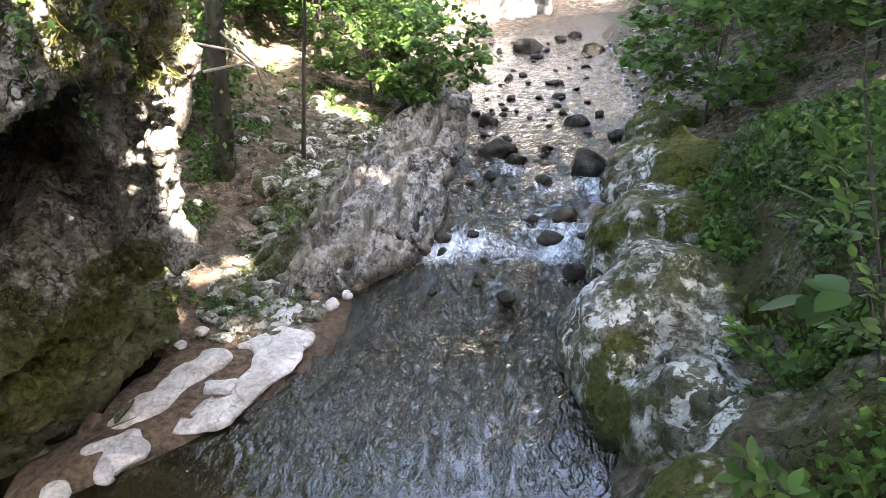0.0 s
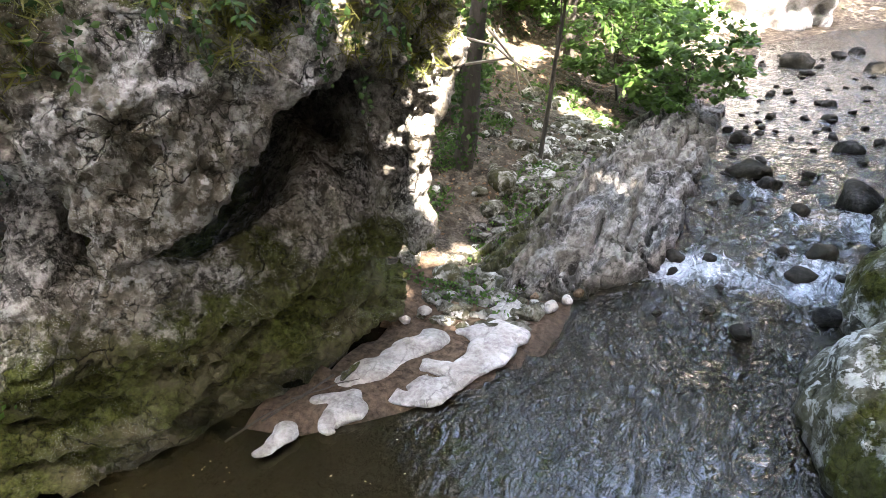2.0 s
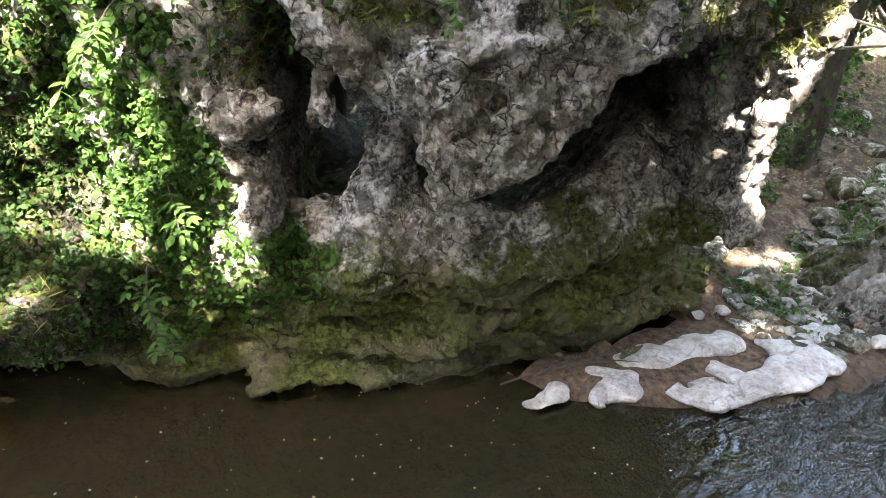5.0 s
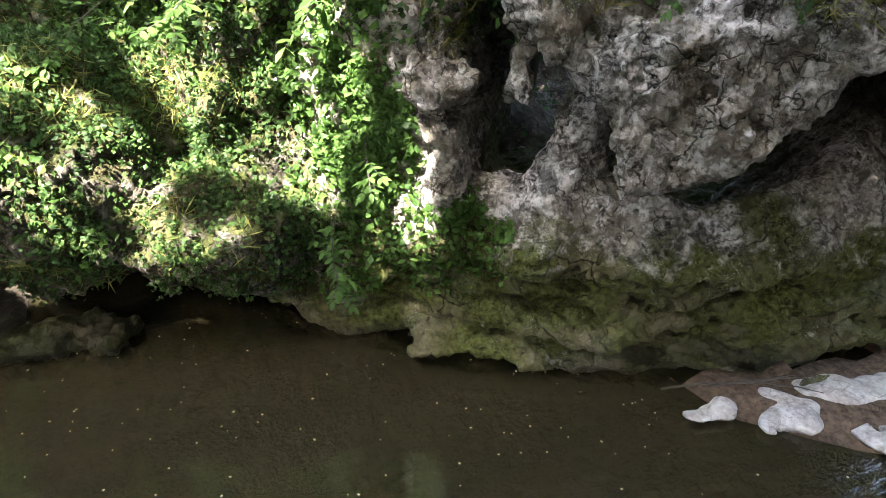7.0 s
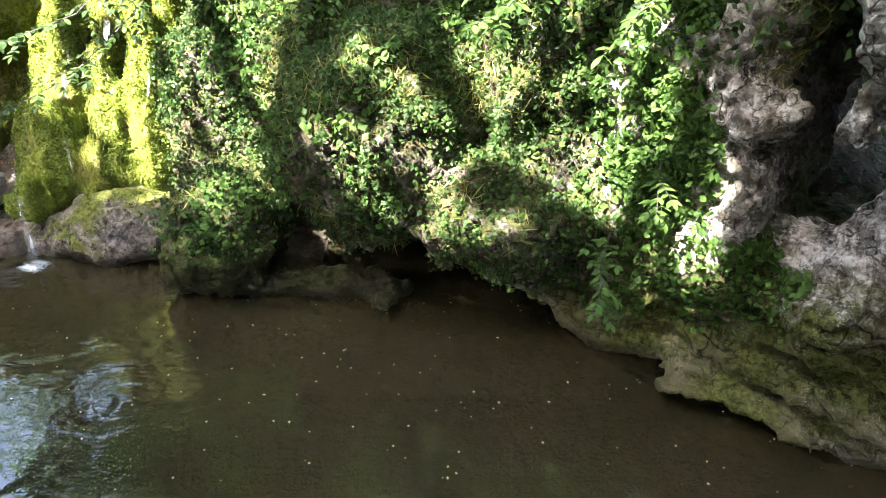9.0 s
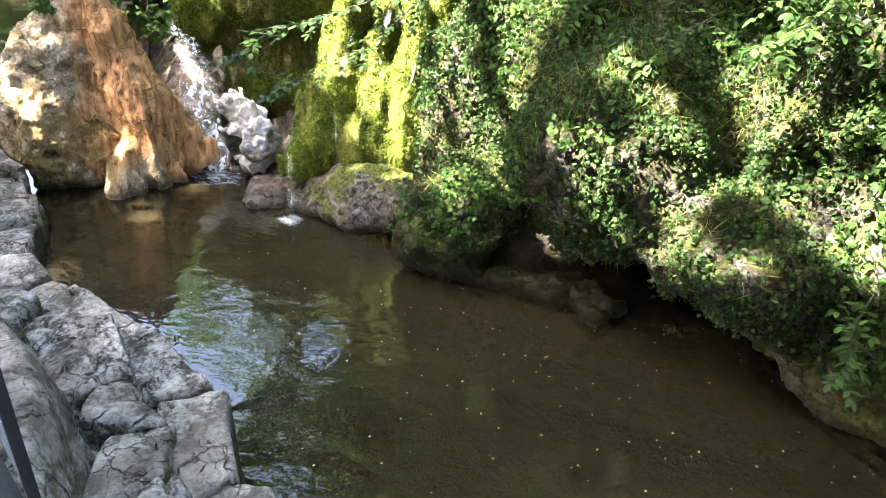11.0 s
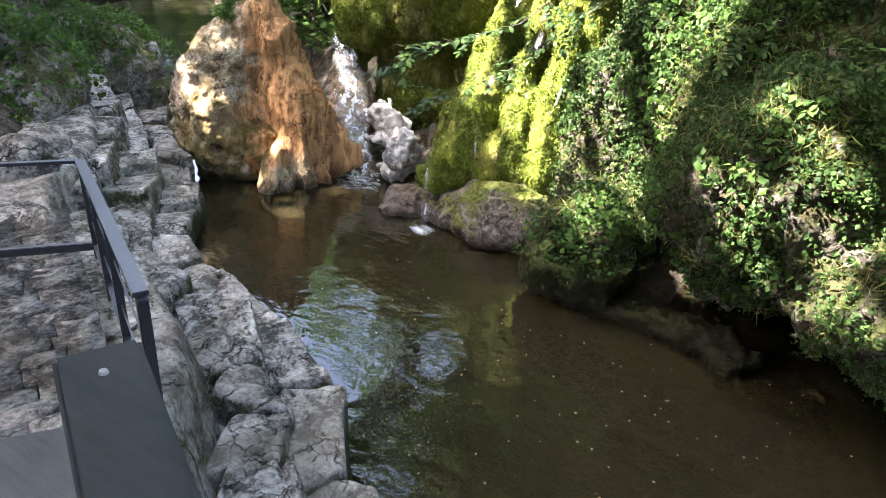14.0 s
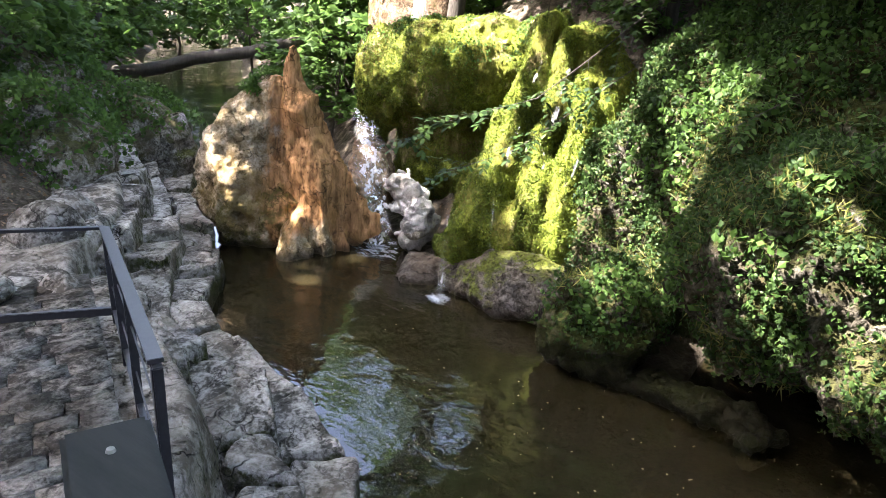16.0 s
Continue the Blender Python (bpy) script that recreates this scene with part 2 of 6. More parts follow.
def rock_material(name, dark, mid, light, moss=(0.075, 0.095, 0.02), scale=1.0, lichen=0.0, stain=(0.10, 0.085, 0.06), worn=1.0, blotch=0.0, stretch=(1, 1, 1), dots=0.0, rust=None):
    """Weathered limestone: broad stains, mottled grain, broken cracks and pits with shade painted in, lichen; moss
    where the mesh says so.
    """
    k = Nodes(name)
    shade = lambda f, c: tuple(f * q for q in c)
    grey = lambda f: (f, f, f)
    big = k.noise(0.9 * scale, 5, 0.6, stretch, 0.5)
    med = k.noise(4.5 * scale, 6, 0.62, stretch, 0.6)
    fine = k.noise(24 * scale, 5, 0.65, stretch, 0.3)
    tone = k.math("ADD", k.math("MULTIPLY", med, 0.6), k.math("MULTIPLY", fine, 0.4))
    col = k.ramp(tone, [(0.36, shade(0.6, dark)), (0.45, dark), (0.52, mid), (0.63, light)])
    col = k.mix(k.ramp(big, [(0.42, grey(0)), (0.62, grey(0.7))]), col, k.mix(med, shade(0.4, stain), shade(1.6, stain)))
    if rust:
        how = k.math("ADD", k.attr("rust"), k.math("MULTIPLY", k.math("SUBTRACT", k.noise(2.2, 6, 0.7, (1, 1, 0.5), 0.6), 0.5), 1.3))
        streak = k.noise(7, 5, 0.65, (1.5, 1.5, 0.3), 0.4)
        col = k.mix(k.ramp(how, [(0.35, grey(0)), (0.65, grey(1))]), col, k.ramp(streak, [(0.35, shade(0.45, rust)), (0.5, rust), (0.66, shade(1.5, rust))]))
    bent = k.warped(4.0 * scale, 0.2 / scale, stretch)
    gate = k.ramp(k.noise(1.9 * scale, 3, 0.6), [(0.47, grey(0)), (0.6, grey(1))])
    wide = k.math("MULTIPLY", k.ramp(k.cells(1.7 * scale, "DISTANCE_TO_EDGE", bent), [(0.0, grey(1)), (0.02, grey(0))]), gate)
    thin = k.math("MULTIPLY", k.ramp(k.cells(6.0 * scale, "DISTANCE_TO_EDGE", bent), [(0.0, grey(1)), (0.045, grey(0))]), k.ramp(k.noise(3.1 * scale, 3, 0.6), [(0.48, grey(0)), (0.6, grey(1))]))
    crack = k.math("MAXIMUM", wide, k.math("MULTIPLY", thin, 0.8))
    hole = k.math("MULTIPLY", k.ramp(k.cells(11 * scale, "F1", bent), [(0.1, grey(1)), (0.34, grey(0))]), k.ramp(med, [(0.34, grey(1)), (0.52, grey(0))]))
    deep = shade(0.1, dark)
    if lichen:
        spot = k.math("MULTIPLY", k.ramp(k.noise(6 * scale, 8, 0.75), [(0.53, grey(0)), (0.58, grey(1))]), lichen)
        col = k.mix(spot, col, (0.5, 0.5, 0.47))
    if blotch:
        col = k.mix(k.math("MULTIPLY", k.ramp(k.noise(5.2 * scale, 7, 0.68, None, 0.5), [(0.51, grey(0)), (0.55, grey(1))]), k.ramp(k.noise(1.3, 4, 0.6), [(0.4, grey(0.15)), (0.6, grey(blotch))])), col, k.mix(fine, (0.26, 0.26, 0.24), (0.58, 0.58, 0.55)))
    mm = k.math("ADD", k.attr("moss"), k.math("MULTIPLY", k.math("SUBTRACT", k.noise(3.4, 9, 0.72), 0.5), 1.5))
    mask = k.ramp(mm, [(0.40, grey(0)), (0.62, grey(1))])
    green = k.mix(k.ramp(k.noise(16, 7, 0.75), [(0.36, grey(0)), (0.64, grey(1))]), shade(0.3, moss), shade(1.4, moss))
    green = k.mix(k.ramp(k.noise(1.7, 4, 0.6), [(0.45, grey(0)), (0.65, grey(0.6))]), green, k.mix(fine, shade(0.5, stain), shade(1.2, stain)))
    col = k.mix(mask, col, green)
    if dots:
        grain = k.math("MULTIPLY", k.ramp(k.cells(62, "F1"), [(0.14, grey(1)), (0.34, grey(0))]), k.ramp(k.noise(1.6, 5, 0.65), [(0.5, grey(0)), (0.6, grey(dots))]))
        col = k.mix(grain, col, (0.46, 0.46, 0.42))
    # near-black shade painted into pits and cracks; worn scales it and their bump
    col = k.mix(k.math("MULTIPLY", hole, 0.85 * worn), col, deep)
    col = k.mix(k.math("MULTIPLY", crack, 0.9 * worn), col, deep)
    n = k.bump(k.math("ADD", fine, k.math("MULTIPLY", med, 1.6)), 0.9, 0.03)
    n = k.bump(k.math("SUBTRACT", 1.0, k.math("MAXIMUM", crack, hole)), 1.0 * worn, 0.03, n)
    n = k.bump(k.math("MULTIPLY", mask, k.noise(70, 2, 0.6)), 0.9, 0.008, n)
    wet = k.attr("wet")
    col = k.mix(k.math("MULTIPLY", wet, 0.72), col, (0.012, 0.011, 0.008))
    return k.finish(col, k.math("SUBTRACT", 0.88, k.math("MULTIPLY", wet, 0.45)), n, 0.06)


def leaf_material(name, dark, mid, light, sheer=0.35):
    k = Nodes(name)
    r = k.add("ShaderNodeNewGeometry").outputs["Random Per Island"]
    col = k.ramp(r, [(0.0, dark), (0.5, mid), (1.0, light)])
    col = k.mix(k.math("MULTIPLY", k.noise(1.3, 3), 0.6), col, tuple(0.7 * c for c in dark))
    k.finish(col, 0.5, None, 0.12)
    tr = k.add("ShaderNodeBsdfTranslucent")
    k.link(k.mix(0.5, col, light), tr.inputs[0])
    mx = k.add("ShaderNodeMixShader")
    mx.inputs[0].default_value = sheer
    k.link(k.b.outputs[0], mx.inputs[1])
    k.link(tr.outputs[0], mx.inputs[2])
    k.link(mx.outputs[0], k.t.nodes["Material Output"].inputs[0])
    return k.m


def plain_material(name, a, b, scale=6, rough=0.7, bump=0.3, dist=0.01, stretch=None, spec=0.3):
    k = Nodes(name)
    col = k.mix(k.ramp(k.noise(scale, 7, 0.7, stretch), [(0.3, (0, 0, 0)), (0.7, (1, 1, 1))]), a, b)
    return k.finish(col, rough, k.bump(k.noise(scale * 4, 6, 0.7, stretch), bump, dist), spec)


def water_material():
    k = Nodes("river_water")
    foam = k.attr("foam")
    flow = k.attr("flow")
    fine = k.noise(11, 1, 0.5, (1, 0.6, 1), 0.8)
    broad = k.noise(2.4, 1, 0.5, (1, 0.7, 1), 0.6)
    n = k.bump(k.math("ADD", k.math("MULTIPLY", fine, 0.16), broad), 1.0, 0.022)
    rough_h = k.noise(4.2, 3, 0.55, (1.3, 0.6, 1), 1.6)
    n = k.bump(k.math("MULTIPLY", rough_h, flow), 1.0, 0.42, n)
    deep = k.mix(k.noise(0.9, 4, 0.6), (0.01, 0.009, 0.004), (0.02, 0.016, 0.0075))
    mask = k.ramp(k.math("ADD", foam, k.math("MULTIPLY", k.math("SUBTRACT", k.noise(7, 6, 0.7, (1, 0.6, 1), 0.8), 0.5), 1.3)), [(0.40, (0, 0, 0)), (1.0, (1, 1, 1))])
    col = k.mix(mask, deep, (0.55, 0.6, 0.66))
    k.finish(col, k.math("ADD", 0.03, k.math("MULTIPLY", mask, 0.5)), n, 0.5)
    k.b.inputs["IOR"].default_value = 1.48
    k.link(k.math("ADD", 0.92, k.math("MULTIPLY", mask, 0.08)), k.b.inputs["Alpha"])
    return k.m


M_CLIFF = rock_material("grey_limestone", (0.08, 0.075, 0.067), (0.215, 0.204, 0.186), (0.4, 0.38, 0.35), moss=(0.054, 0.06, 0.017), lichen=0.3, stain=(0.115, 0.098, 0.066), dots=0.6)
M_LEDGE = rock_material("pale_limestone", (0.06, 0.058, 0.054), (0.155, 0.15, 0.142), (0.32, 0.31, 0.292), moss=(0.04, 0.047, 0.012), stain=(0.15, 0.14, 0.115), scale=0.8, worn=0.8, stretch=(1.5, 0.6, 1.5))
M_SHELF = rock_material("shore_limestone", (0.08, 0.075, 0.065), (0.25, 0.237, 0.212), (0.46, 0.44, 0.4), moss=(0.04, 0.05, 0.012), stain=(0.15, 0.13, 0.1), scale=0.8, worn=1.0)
M_PATH = rock_material("worn_path_stone", (0.045, 0.043, 0.038), (0.14, 0.134, 0.12), (0.29, 0.278, 0.25), moss=(0.03, 0.036, 0.01), stain=(0.06, 0.052, 0.04), worn=0.55)
M_WASHED = rock_material("washed_limestone", (0.26, 0.25, 0.24), (0.36, 0.35, 0.335), (0.47, 0.46, 0.445), moss=(0.05, 0.055, 0.015), stain=(0.26, 0.23, 0.19), scale=0.8, worn=0.45)
M_TUFA = rock_material("mossy_tufa", (0.12, 0.10, 0.05), (0.24, 0.2, 0.1), (0.4, 0.36, 0.24), moss=(0.105, 0.13, 0.017), stain=(0.12, 0.1, 0.03), worn=0.5, stretch=(1.5, 1.5, 0.35))
M_BANK = rock_material("lichen_rock", (0.04, 0.04, 0.032), (0.1, 0.1, 0.082), (0.22, 0.22, 0.195), moss=(0.045, 0.05, 0.01), blotch=0.9, stain=(0.06, 0.056, 0.03), worn=0.7)
M_WET = rock_material("wet_stone", (0.009, 0.009, 0.008), (0.022, 0.021, 0.019), (0.055, 0.052, 0.048), stain=(0.03, 0.028, 0.02), moss=(0.03, 0.035, 0.01), scale=0.6, worn=0.3)
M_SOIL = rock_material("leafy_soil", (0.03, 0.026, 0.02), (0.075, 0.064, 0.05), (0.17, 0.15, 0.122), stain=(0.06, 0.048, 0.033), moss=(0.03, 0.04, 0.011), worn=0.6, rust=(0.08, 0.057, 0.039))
M_AGED = rock_material("weathered_tufa", (0.13, 0.108, 0.07), (0.3, 0.255, 0.185), (0.52, 0.47, 0.38), stain=(0.26, 0.18, 0.075), moss=(0.075, 0.075, 0.012), worn=0.9, rust=(0.36, 0.2, 0.09))
M_BROWN = rock_material("brown_tufa", (0.06, 0.045, 0.03), (0.14, 0.105, 0.07), (0.26, 0.2, 0.14), stain=(0.1, 0.065, 0.035), moss=(0.06, 0.07, 0.012))
M_DARKBANK = rock_material("dark_bank_rock", (0.025, 0.023, 0.018), (0.075, 0.07, 0.055), (0.18, 0.168, 0.14), moss=(0.034, 0.042, 0.011), stain=(0.06, 0.048, 0.03))
M_FOOT = rock_material("grey_brown_rock", (0.035, 0.032, 0.029), (0.1, 0.092, 0.083), (0.2, 0.188, 0.172), stain=(0.09, 0.07, 0.05), moss=(0.08, 0.1, 0.015))
M_WATER = water_material()
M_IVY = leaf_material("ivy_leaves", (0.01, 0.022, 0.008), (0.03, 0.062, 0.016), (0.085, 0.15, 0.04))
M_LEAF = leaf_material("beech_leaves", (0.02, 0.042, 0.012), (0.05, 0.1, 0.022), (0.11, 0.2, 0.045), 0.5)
M_BARK = plain_material("bark", (0.022, 0.019, 0.015), (0.075, 0.066, 0.054), 9, 0.9, 0.9, 0.03, (1, 1, 0.25))
M_METAL = plain_material("dark_painted_steel", (0.012, 0.013, 0.016), (0.03, 0.031, 0.035), 20, 0.45, 0.15, 0.003, spec=0.5)
M_BOARD = plain_material("grey_stained_board", (0.018, 0.02, 0.018), (0.042, 0.044, 0.039), 14, 0.7, 0.25, 0.003, (1, 0.15, 1), 0.1)

# ---- the river's outline and the ground ----
LEFT = [(-72, -88), (-36, -43), (-23, -27.5), (-16, -17), (-12.5, -12.2), (-11.5, -9.3), (-10.0, -7.5), (-9.1, -5.8), (-8.8, -3.9), (-8.5, -3.0), (-8.35, -2.0), (-8.8, -1.5), (-8.4, -0.5), (-8.2, 1.0), (-7.2, 2.1), (-6.3, 3.2),
        (-5.0, 4.25), (-4.4, 4.35), (-3.95, 4.4), (-3.5, 4.8), (-3.05, 5.15), (-2.5, 5.85), (-2.15, 6.7), (-1.9, 7.5), (-1.87, 8.6), (-1.05, 9.9), (-0.8, 12.6), (-0.63, 18.8), (-0.5, 24), (0.6, 30.5), (3.0, 34.5), (12, 38), (60, 43)]
RIGHT = [(-66, -93), (-30, -43), (-17.5, -27.5), (-11.5, -17.5), (-8.9, -11.9), (-7.0, -8.8), (-5.5, -7.4), (-5.43, -6.2), (-5.1, -5.1), (-4.7, -4.1), (-4.3, -3.6), (-3.2, -2.4), (-2.0, -0.8), (-0.6, 1.4), (0.5, 3.4),
         (1.05, 5.15), (0.78, 6.76), (1.29, 8.5), (2.15, 10.7), (3.05, 13.4), (3.8, 18), (4.3, 24.5), (4.5, 29.5), (6.2, 32), (14, 34.5), (62, 38)]
WALL = [(-9.3, 0.2), (-7.3, 1.25), (-6.2, 2.0), (-5.55, 2.85), (-4.95, 3.55), (-4.6, 4.0), (-4.1, 4.75), (-3.6, 5.35), (-3.3, 5.95), (-3.15, 6.5), (-3.75, 7.1), (-4.8, 8.4), (-7.5, 9.5)]
LOW = [(-9.3, 0.2), (-7.2, 1.3), (-6.2, 2.15), (-5.5, 2.8), (-5.0, 3.35), (-4.75, 3.7), (-4.55, 4.2), (-4.35, 4.75), (-4.1, 5.3), (-3.95, 5.9), (-3.85, 6.6), (-4.1, 7.3), (-5.0, 8.6), (-7.5, 9.5)]
RIVER = LEFT + RIGHT[::-1]


def level(y):
    """The water's height: a still pool, then rapids upstream."""
    return 0.2 * step(y, 9.2, 12.0) + 0.008 * np.clip(y - 11, 0, 60)


def land(x, y):
    """The ground's height."""
    sd = polygon(x, y, RIVER)
    p = np.stack([x, y, 0 * x], -1).reshape(-1, 3)
    right = (side(p, RIGHT)[0] > 0).reshape(x.shape)
    lump = fbm(p, 2.2, 4).reshape(x.shape)
    stones = fbm(p, 0.5, 3).reshape(x.shape)
    out = np.clip(sd, 0, None)
    terrace = step(y, 4.5, 6.5)
    bank = 0.1 + 0.95 * np.clip(out - 0.9, 0, None)
    left_z = (1 - terrace) * bank + terrace * (0.04 + 0.03 * out + 0.32 * np.clip(out - 1.7, 0, 5) + 0.9 * np.clip(out - 6.0, 0, None))
    path = step(-y, 1.5, 3.0) * (1 - step(-y, 9.0, 12.0))
    # steepened past 6 m out, mainly unseen ground, to block low skylight
    right_z = (0.12 + 0.62 * out + 0.35 * np.clip(out - 6.0, 0, None)) * (1 - path) + path * (0.1 + 1.2 * step(out, 1.5, 2.4) + 0.9 * np.clip(out - 3.6, 0, None))
    up = np.where(right, right_z, left_z)
    up = 32 * (1 - np.exp(-up / 32))
    z = np.where(sd > 0, up * step(out, 0, 0.5) + (0.16 * lump + 0.07 * stones) * step(out, 0.3, 2.5) * (1 - 0.8 * path) - 0.03 * (1 - step(out, 0, 0.3)), -0.03 - 0.57 * step(-sd, -0.3, 1.3) + 0.1 * lump * step(-sd, 0, 0.6))
    z = z + level(y)
    under = (side(p, LOW)[0] < -0.3).reshape(x.shape) & (x > -8.0) & (y < 8.4) & (y > 0.6)
    under |= (x > -9.7) & (x < -6.5) & (y > -1.75) & (y < 1.5)
    return np.where(under, -0.4, z)


def warp(a, b, mid0, mid1, fine, growth):
    """Grid lines: fine in the middle, ever wider towards a and b."""
    c = list(np.arange(mid0, mid1 + fine / 2, fine))
    s = fine
    while c[-1] < b:
        s *= growth
        c.append(c[-1] + s)
    s = fine
    while c[0] > a:
        s *= growth
        c.insert(0, c[0] - s)
    return np.array(c)


def sheet(xs, ys):
    gx, gy = np.meshgrid(xs, ys, indexing="ij")
    i = np.arange(gx.size).reshape(gx.shape)
    f = np.stack([i[:-1, :-1], i[1:, :-1], i[1:, 1:], i[:-1, 1:]], -1).reshape(-1, 4)
    return gx, gy, f


gx, gy, gf = sheet(warp(-400, 400, -14, 10, 0.14, 1.14), warp(-400, 400, -16, 30, 0.14, 1.14))
gz = land(gx, gy)
GV = np.stack([gx, gy, gz], -1).reshape(-1, 3)
# wet: damp waterline, plus a dark zone painted for the bank's undercut shade
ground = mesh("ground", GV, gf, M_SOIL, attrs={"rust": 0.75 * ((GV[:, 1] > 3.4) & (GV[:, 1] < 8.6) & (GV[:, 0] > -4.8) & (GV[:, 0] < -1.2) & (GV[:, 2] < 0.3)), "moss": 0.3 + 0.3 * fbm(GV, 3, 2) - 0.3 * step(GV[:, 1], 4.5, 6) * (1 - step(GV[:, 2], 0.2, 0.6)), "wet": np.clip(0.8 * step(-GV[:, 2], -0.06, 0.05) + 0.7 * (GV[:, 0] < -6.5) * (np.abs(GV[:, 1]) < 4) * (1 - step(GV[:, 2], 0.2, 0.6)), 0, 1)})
tagged(ground, "leaf-littered brown soil of a wooded gorge with stones", "ground", kind="structure")


def height(x, y):
    return float(land(np.array([[float(x)]]), np.array([[float(y)]]))[0, 0])


BOULDERS = [(-0.87, 10.05, 0.34), (-0.83, 9.6, 0.24), (-0.34, 10.1, 0.3), (0.89, 9.9, 0.44), (1.21, 10.6, 0.45), (0.66, 10.6, 0.22), (0.05, 13.9, 0.8), (0.45, 13.4, 0.47), (1.88, 12.8, 1.0), (2.0, 16.1, 0.65), (2.8, 14.8, 0.5),
            (-0.16, 16.5, 0.55), (1.4, 26.2, 1.1), (3.7, 25.6, 0.8), (3.4, 29, 0.6), (2.78, 28, 0.55), (1.91, 20.3, 0.45), (0.53, 21.3, 0.4), (0.98, 21.7, 0.3), (0.53, 18.7, 0.34), (2.62, 16.7, 0.3),
            (-0.26, 8.55, 0.22), (0.17, 8.1, 0.32), (-0.89, 8.3, 0.17), (1.15, 8.8, 0.45), (2.1, 11.9, 0.5), (0.91, 12.1, 0.34)]

wx, wy, wf = sheet(warp(-110, 80, -12, 6, 0.09, 1.25), warp(-130, 60, -13, 24, 0.09, 1.18))
wp = np.stack([wx, wy, 0 * wx], -1).reshape(-1, 3)
rapid = step(wp[:, 1], 3.6, 9.0) * (1 - 0.6 * step(wp[:, 1], 11, 19)) * step(wp[:, 0] - 0.28 * (4 - wp[:, 1]) , -3.9, -1.9)
foam = 0.50 * np.exp(-((wp[:, 1] - 9.7 - 0.3 * wp[:, 0] * 0) / 0.75) ** 2) + 0.30 * np.exp(-((wp[:, 1] - 11.8) / 1.3) ** 2) + 0.04 * step(wp[:, 1], 7.0, 9.5)
for bx, by, bs in BOULDERS:
    foam = foam + 0.30 * np.exp(-(((wp[:, 0] - bx) / (0.55 * bs + 0.1)) ** 2 + ((wp[:, 1] - by + 0.6 * bs) / (0.7 * bs + 0.1)) ** 2))
# second spot: splash foam, widened to paint the falls' pale reflection
splash_and_reflection = [(-8.75, -5.7, 0.25, 0.75), (-9.75, -7.7, 0.7, 0.55)]
for bx, by, r, a in splash_and_reflection:
    foam = foam + a * np.exp(-(((wp[:, 0] - bx) ** 2 + (wp[:, 1] - by) ** 2) / r ** 2))
ring = np.hypot(wp[:, 0] + 9.6, wp[:, 1] + 7.4)
wp[:, 2] = level(wp[:, 1]) + rapid * (0.10 * fbm(wp, 0.6, 3, (1, 0.6, 1)) + 0.05 * ridged(wp, 0.35, 2, (1, 0.7, 1))) + 0.004 * fbm(wp, 0.7, 2) + 0.006 * np.sin(ring * 24) * np.exp(-ring / 1.1)
river = mesh("river", wp, wf, M_WATER, attrs={"foam": np.clip(foam, 0, 1), "flow": rapid})
tagged(river, "brown-green river water, still in the pool and broken white in the rapids", "water", kind="structure")


def dress(name, made, material, roughs, moss, label, category, kind="", wet_to=0.25, parent=None, fine=0.0, extra=None):
    """A rock from a field's surface, roughened, with moss and a wet foot."""
    v, f = made
    if fine:
        v, f = finer(v, f)
    v = roughen(v, f, roughs)
    n = normals(v, f)
    if fine:
        crag = 0.55 * ridged(v, 0.42, 3) + 0.4 * ridged(v, 0.13, 2) - 0.9 * step(fbm(v, 0.17, 2), 0.2, 0.5) + 0.35 * fbm(v, 0.06, 1)
        v = (v + n * ((fine(v) if callable(fine) else fine) * crag)[:, None]).astype(np.float32)
        n = normals(v, f)
    wet = 1 - step(v[:, 2] - level(v[:, 1]), 0.02, wet_to)
    ob = mesh(name, v, f, material, attrs={"moss": moss(v, n), "wet": wet, **(extra(v, n) if extra else {})}, parent=parent)
    if label:
        tagged(ob, label, category, kind=kind)
    return v, f


def pocked(q, scale, amount):
    """Hollows bitten out of weathered limestone."""
    return amount * step(fbm(q, scale, 2), 0.25, 0.6)


# ---- the cliff with its overhang and caves ----


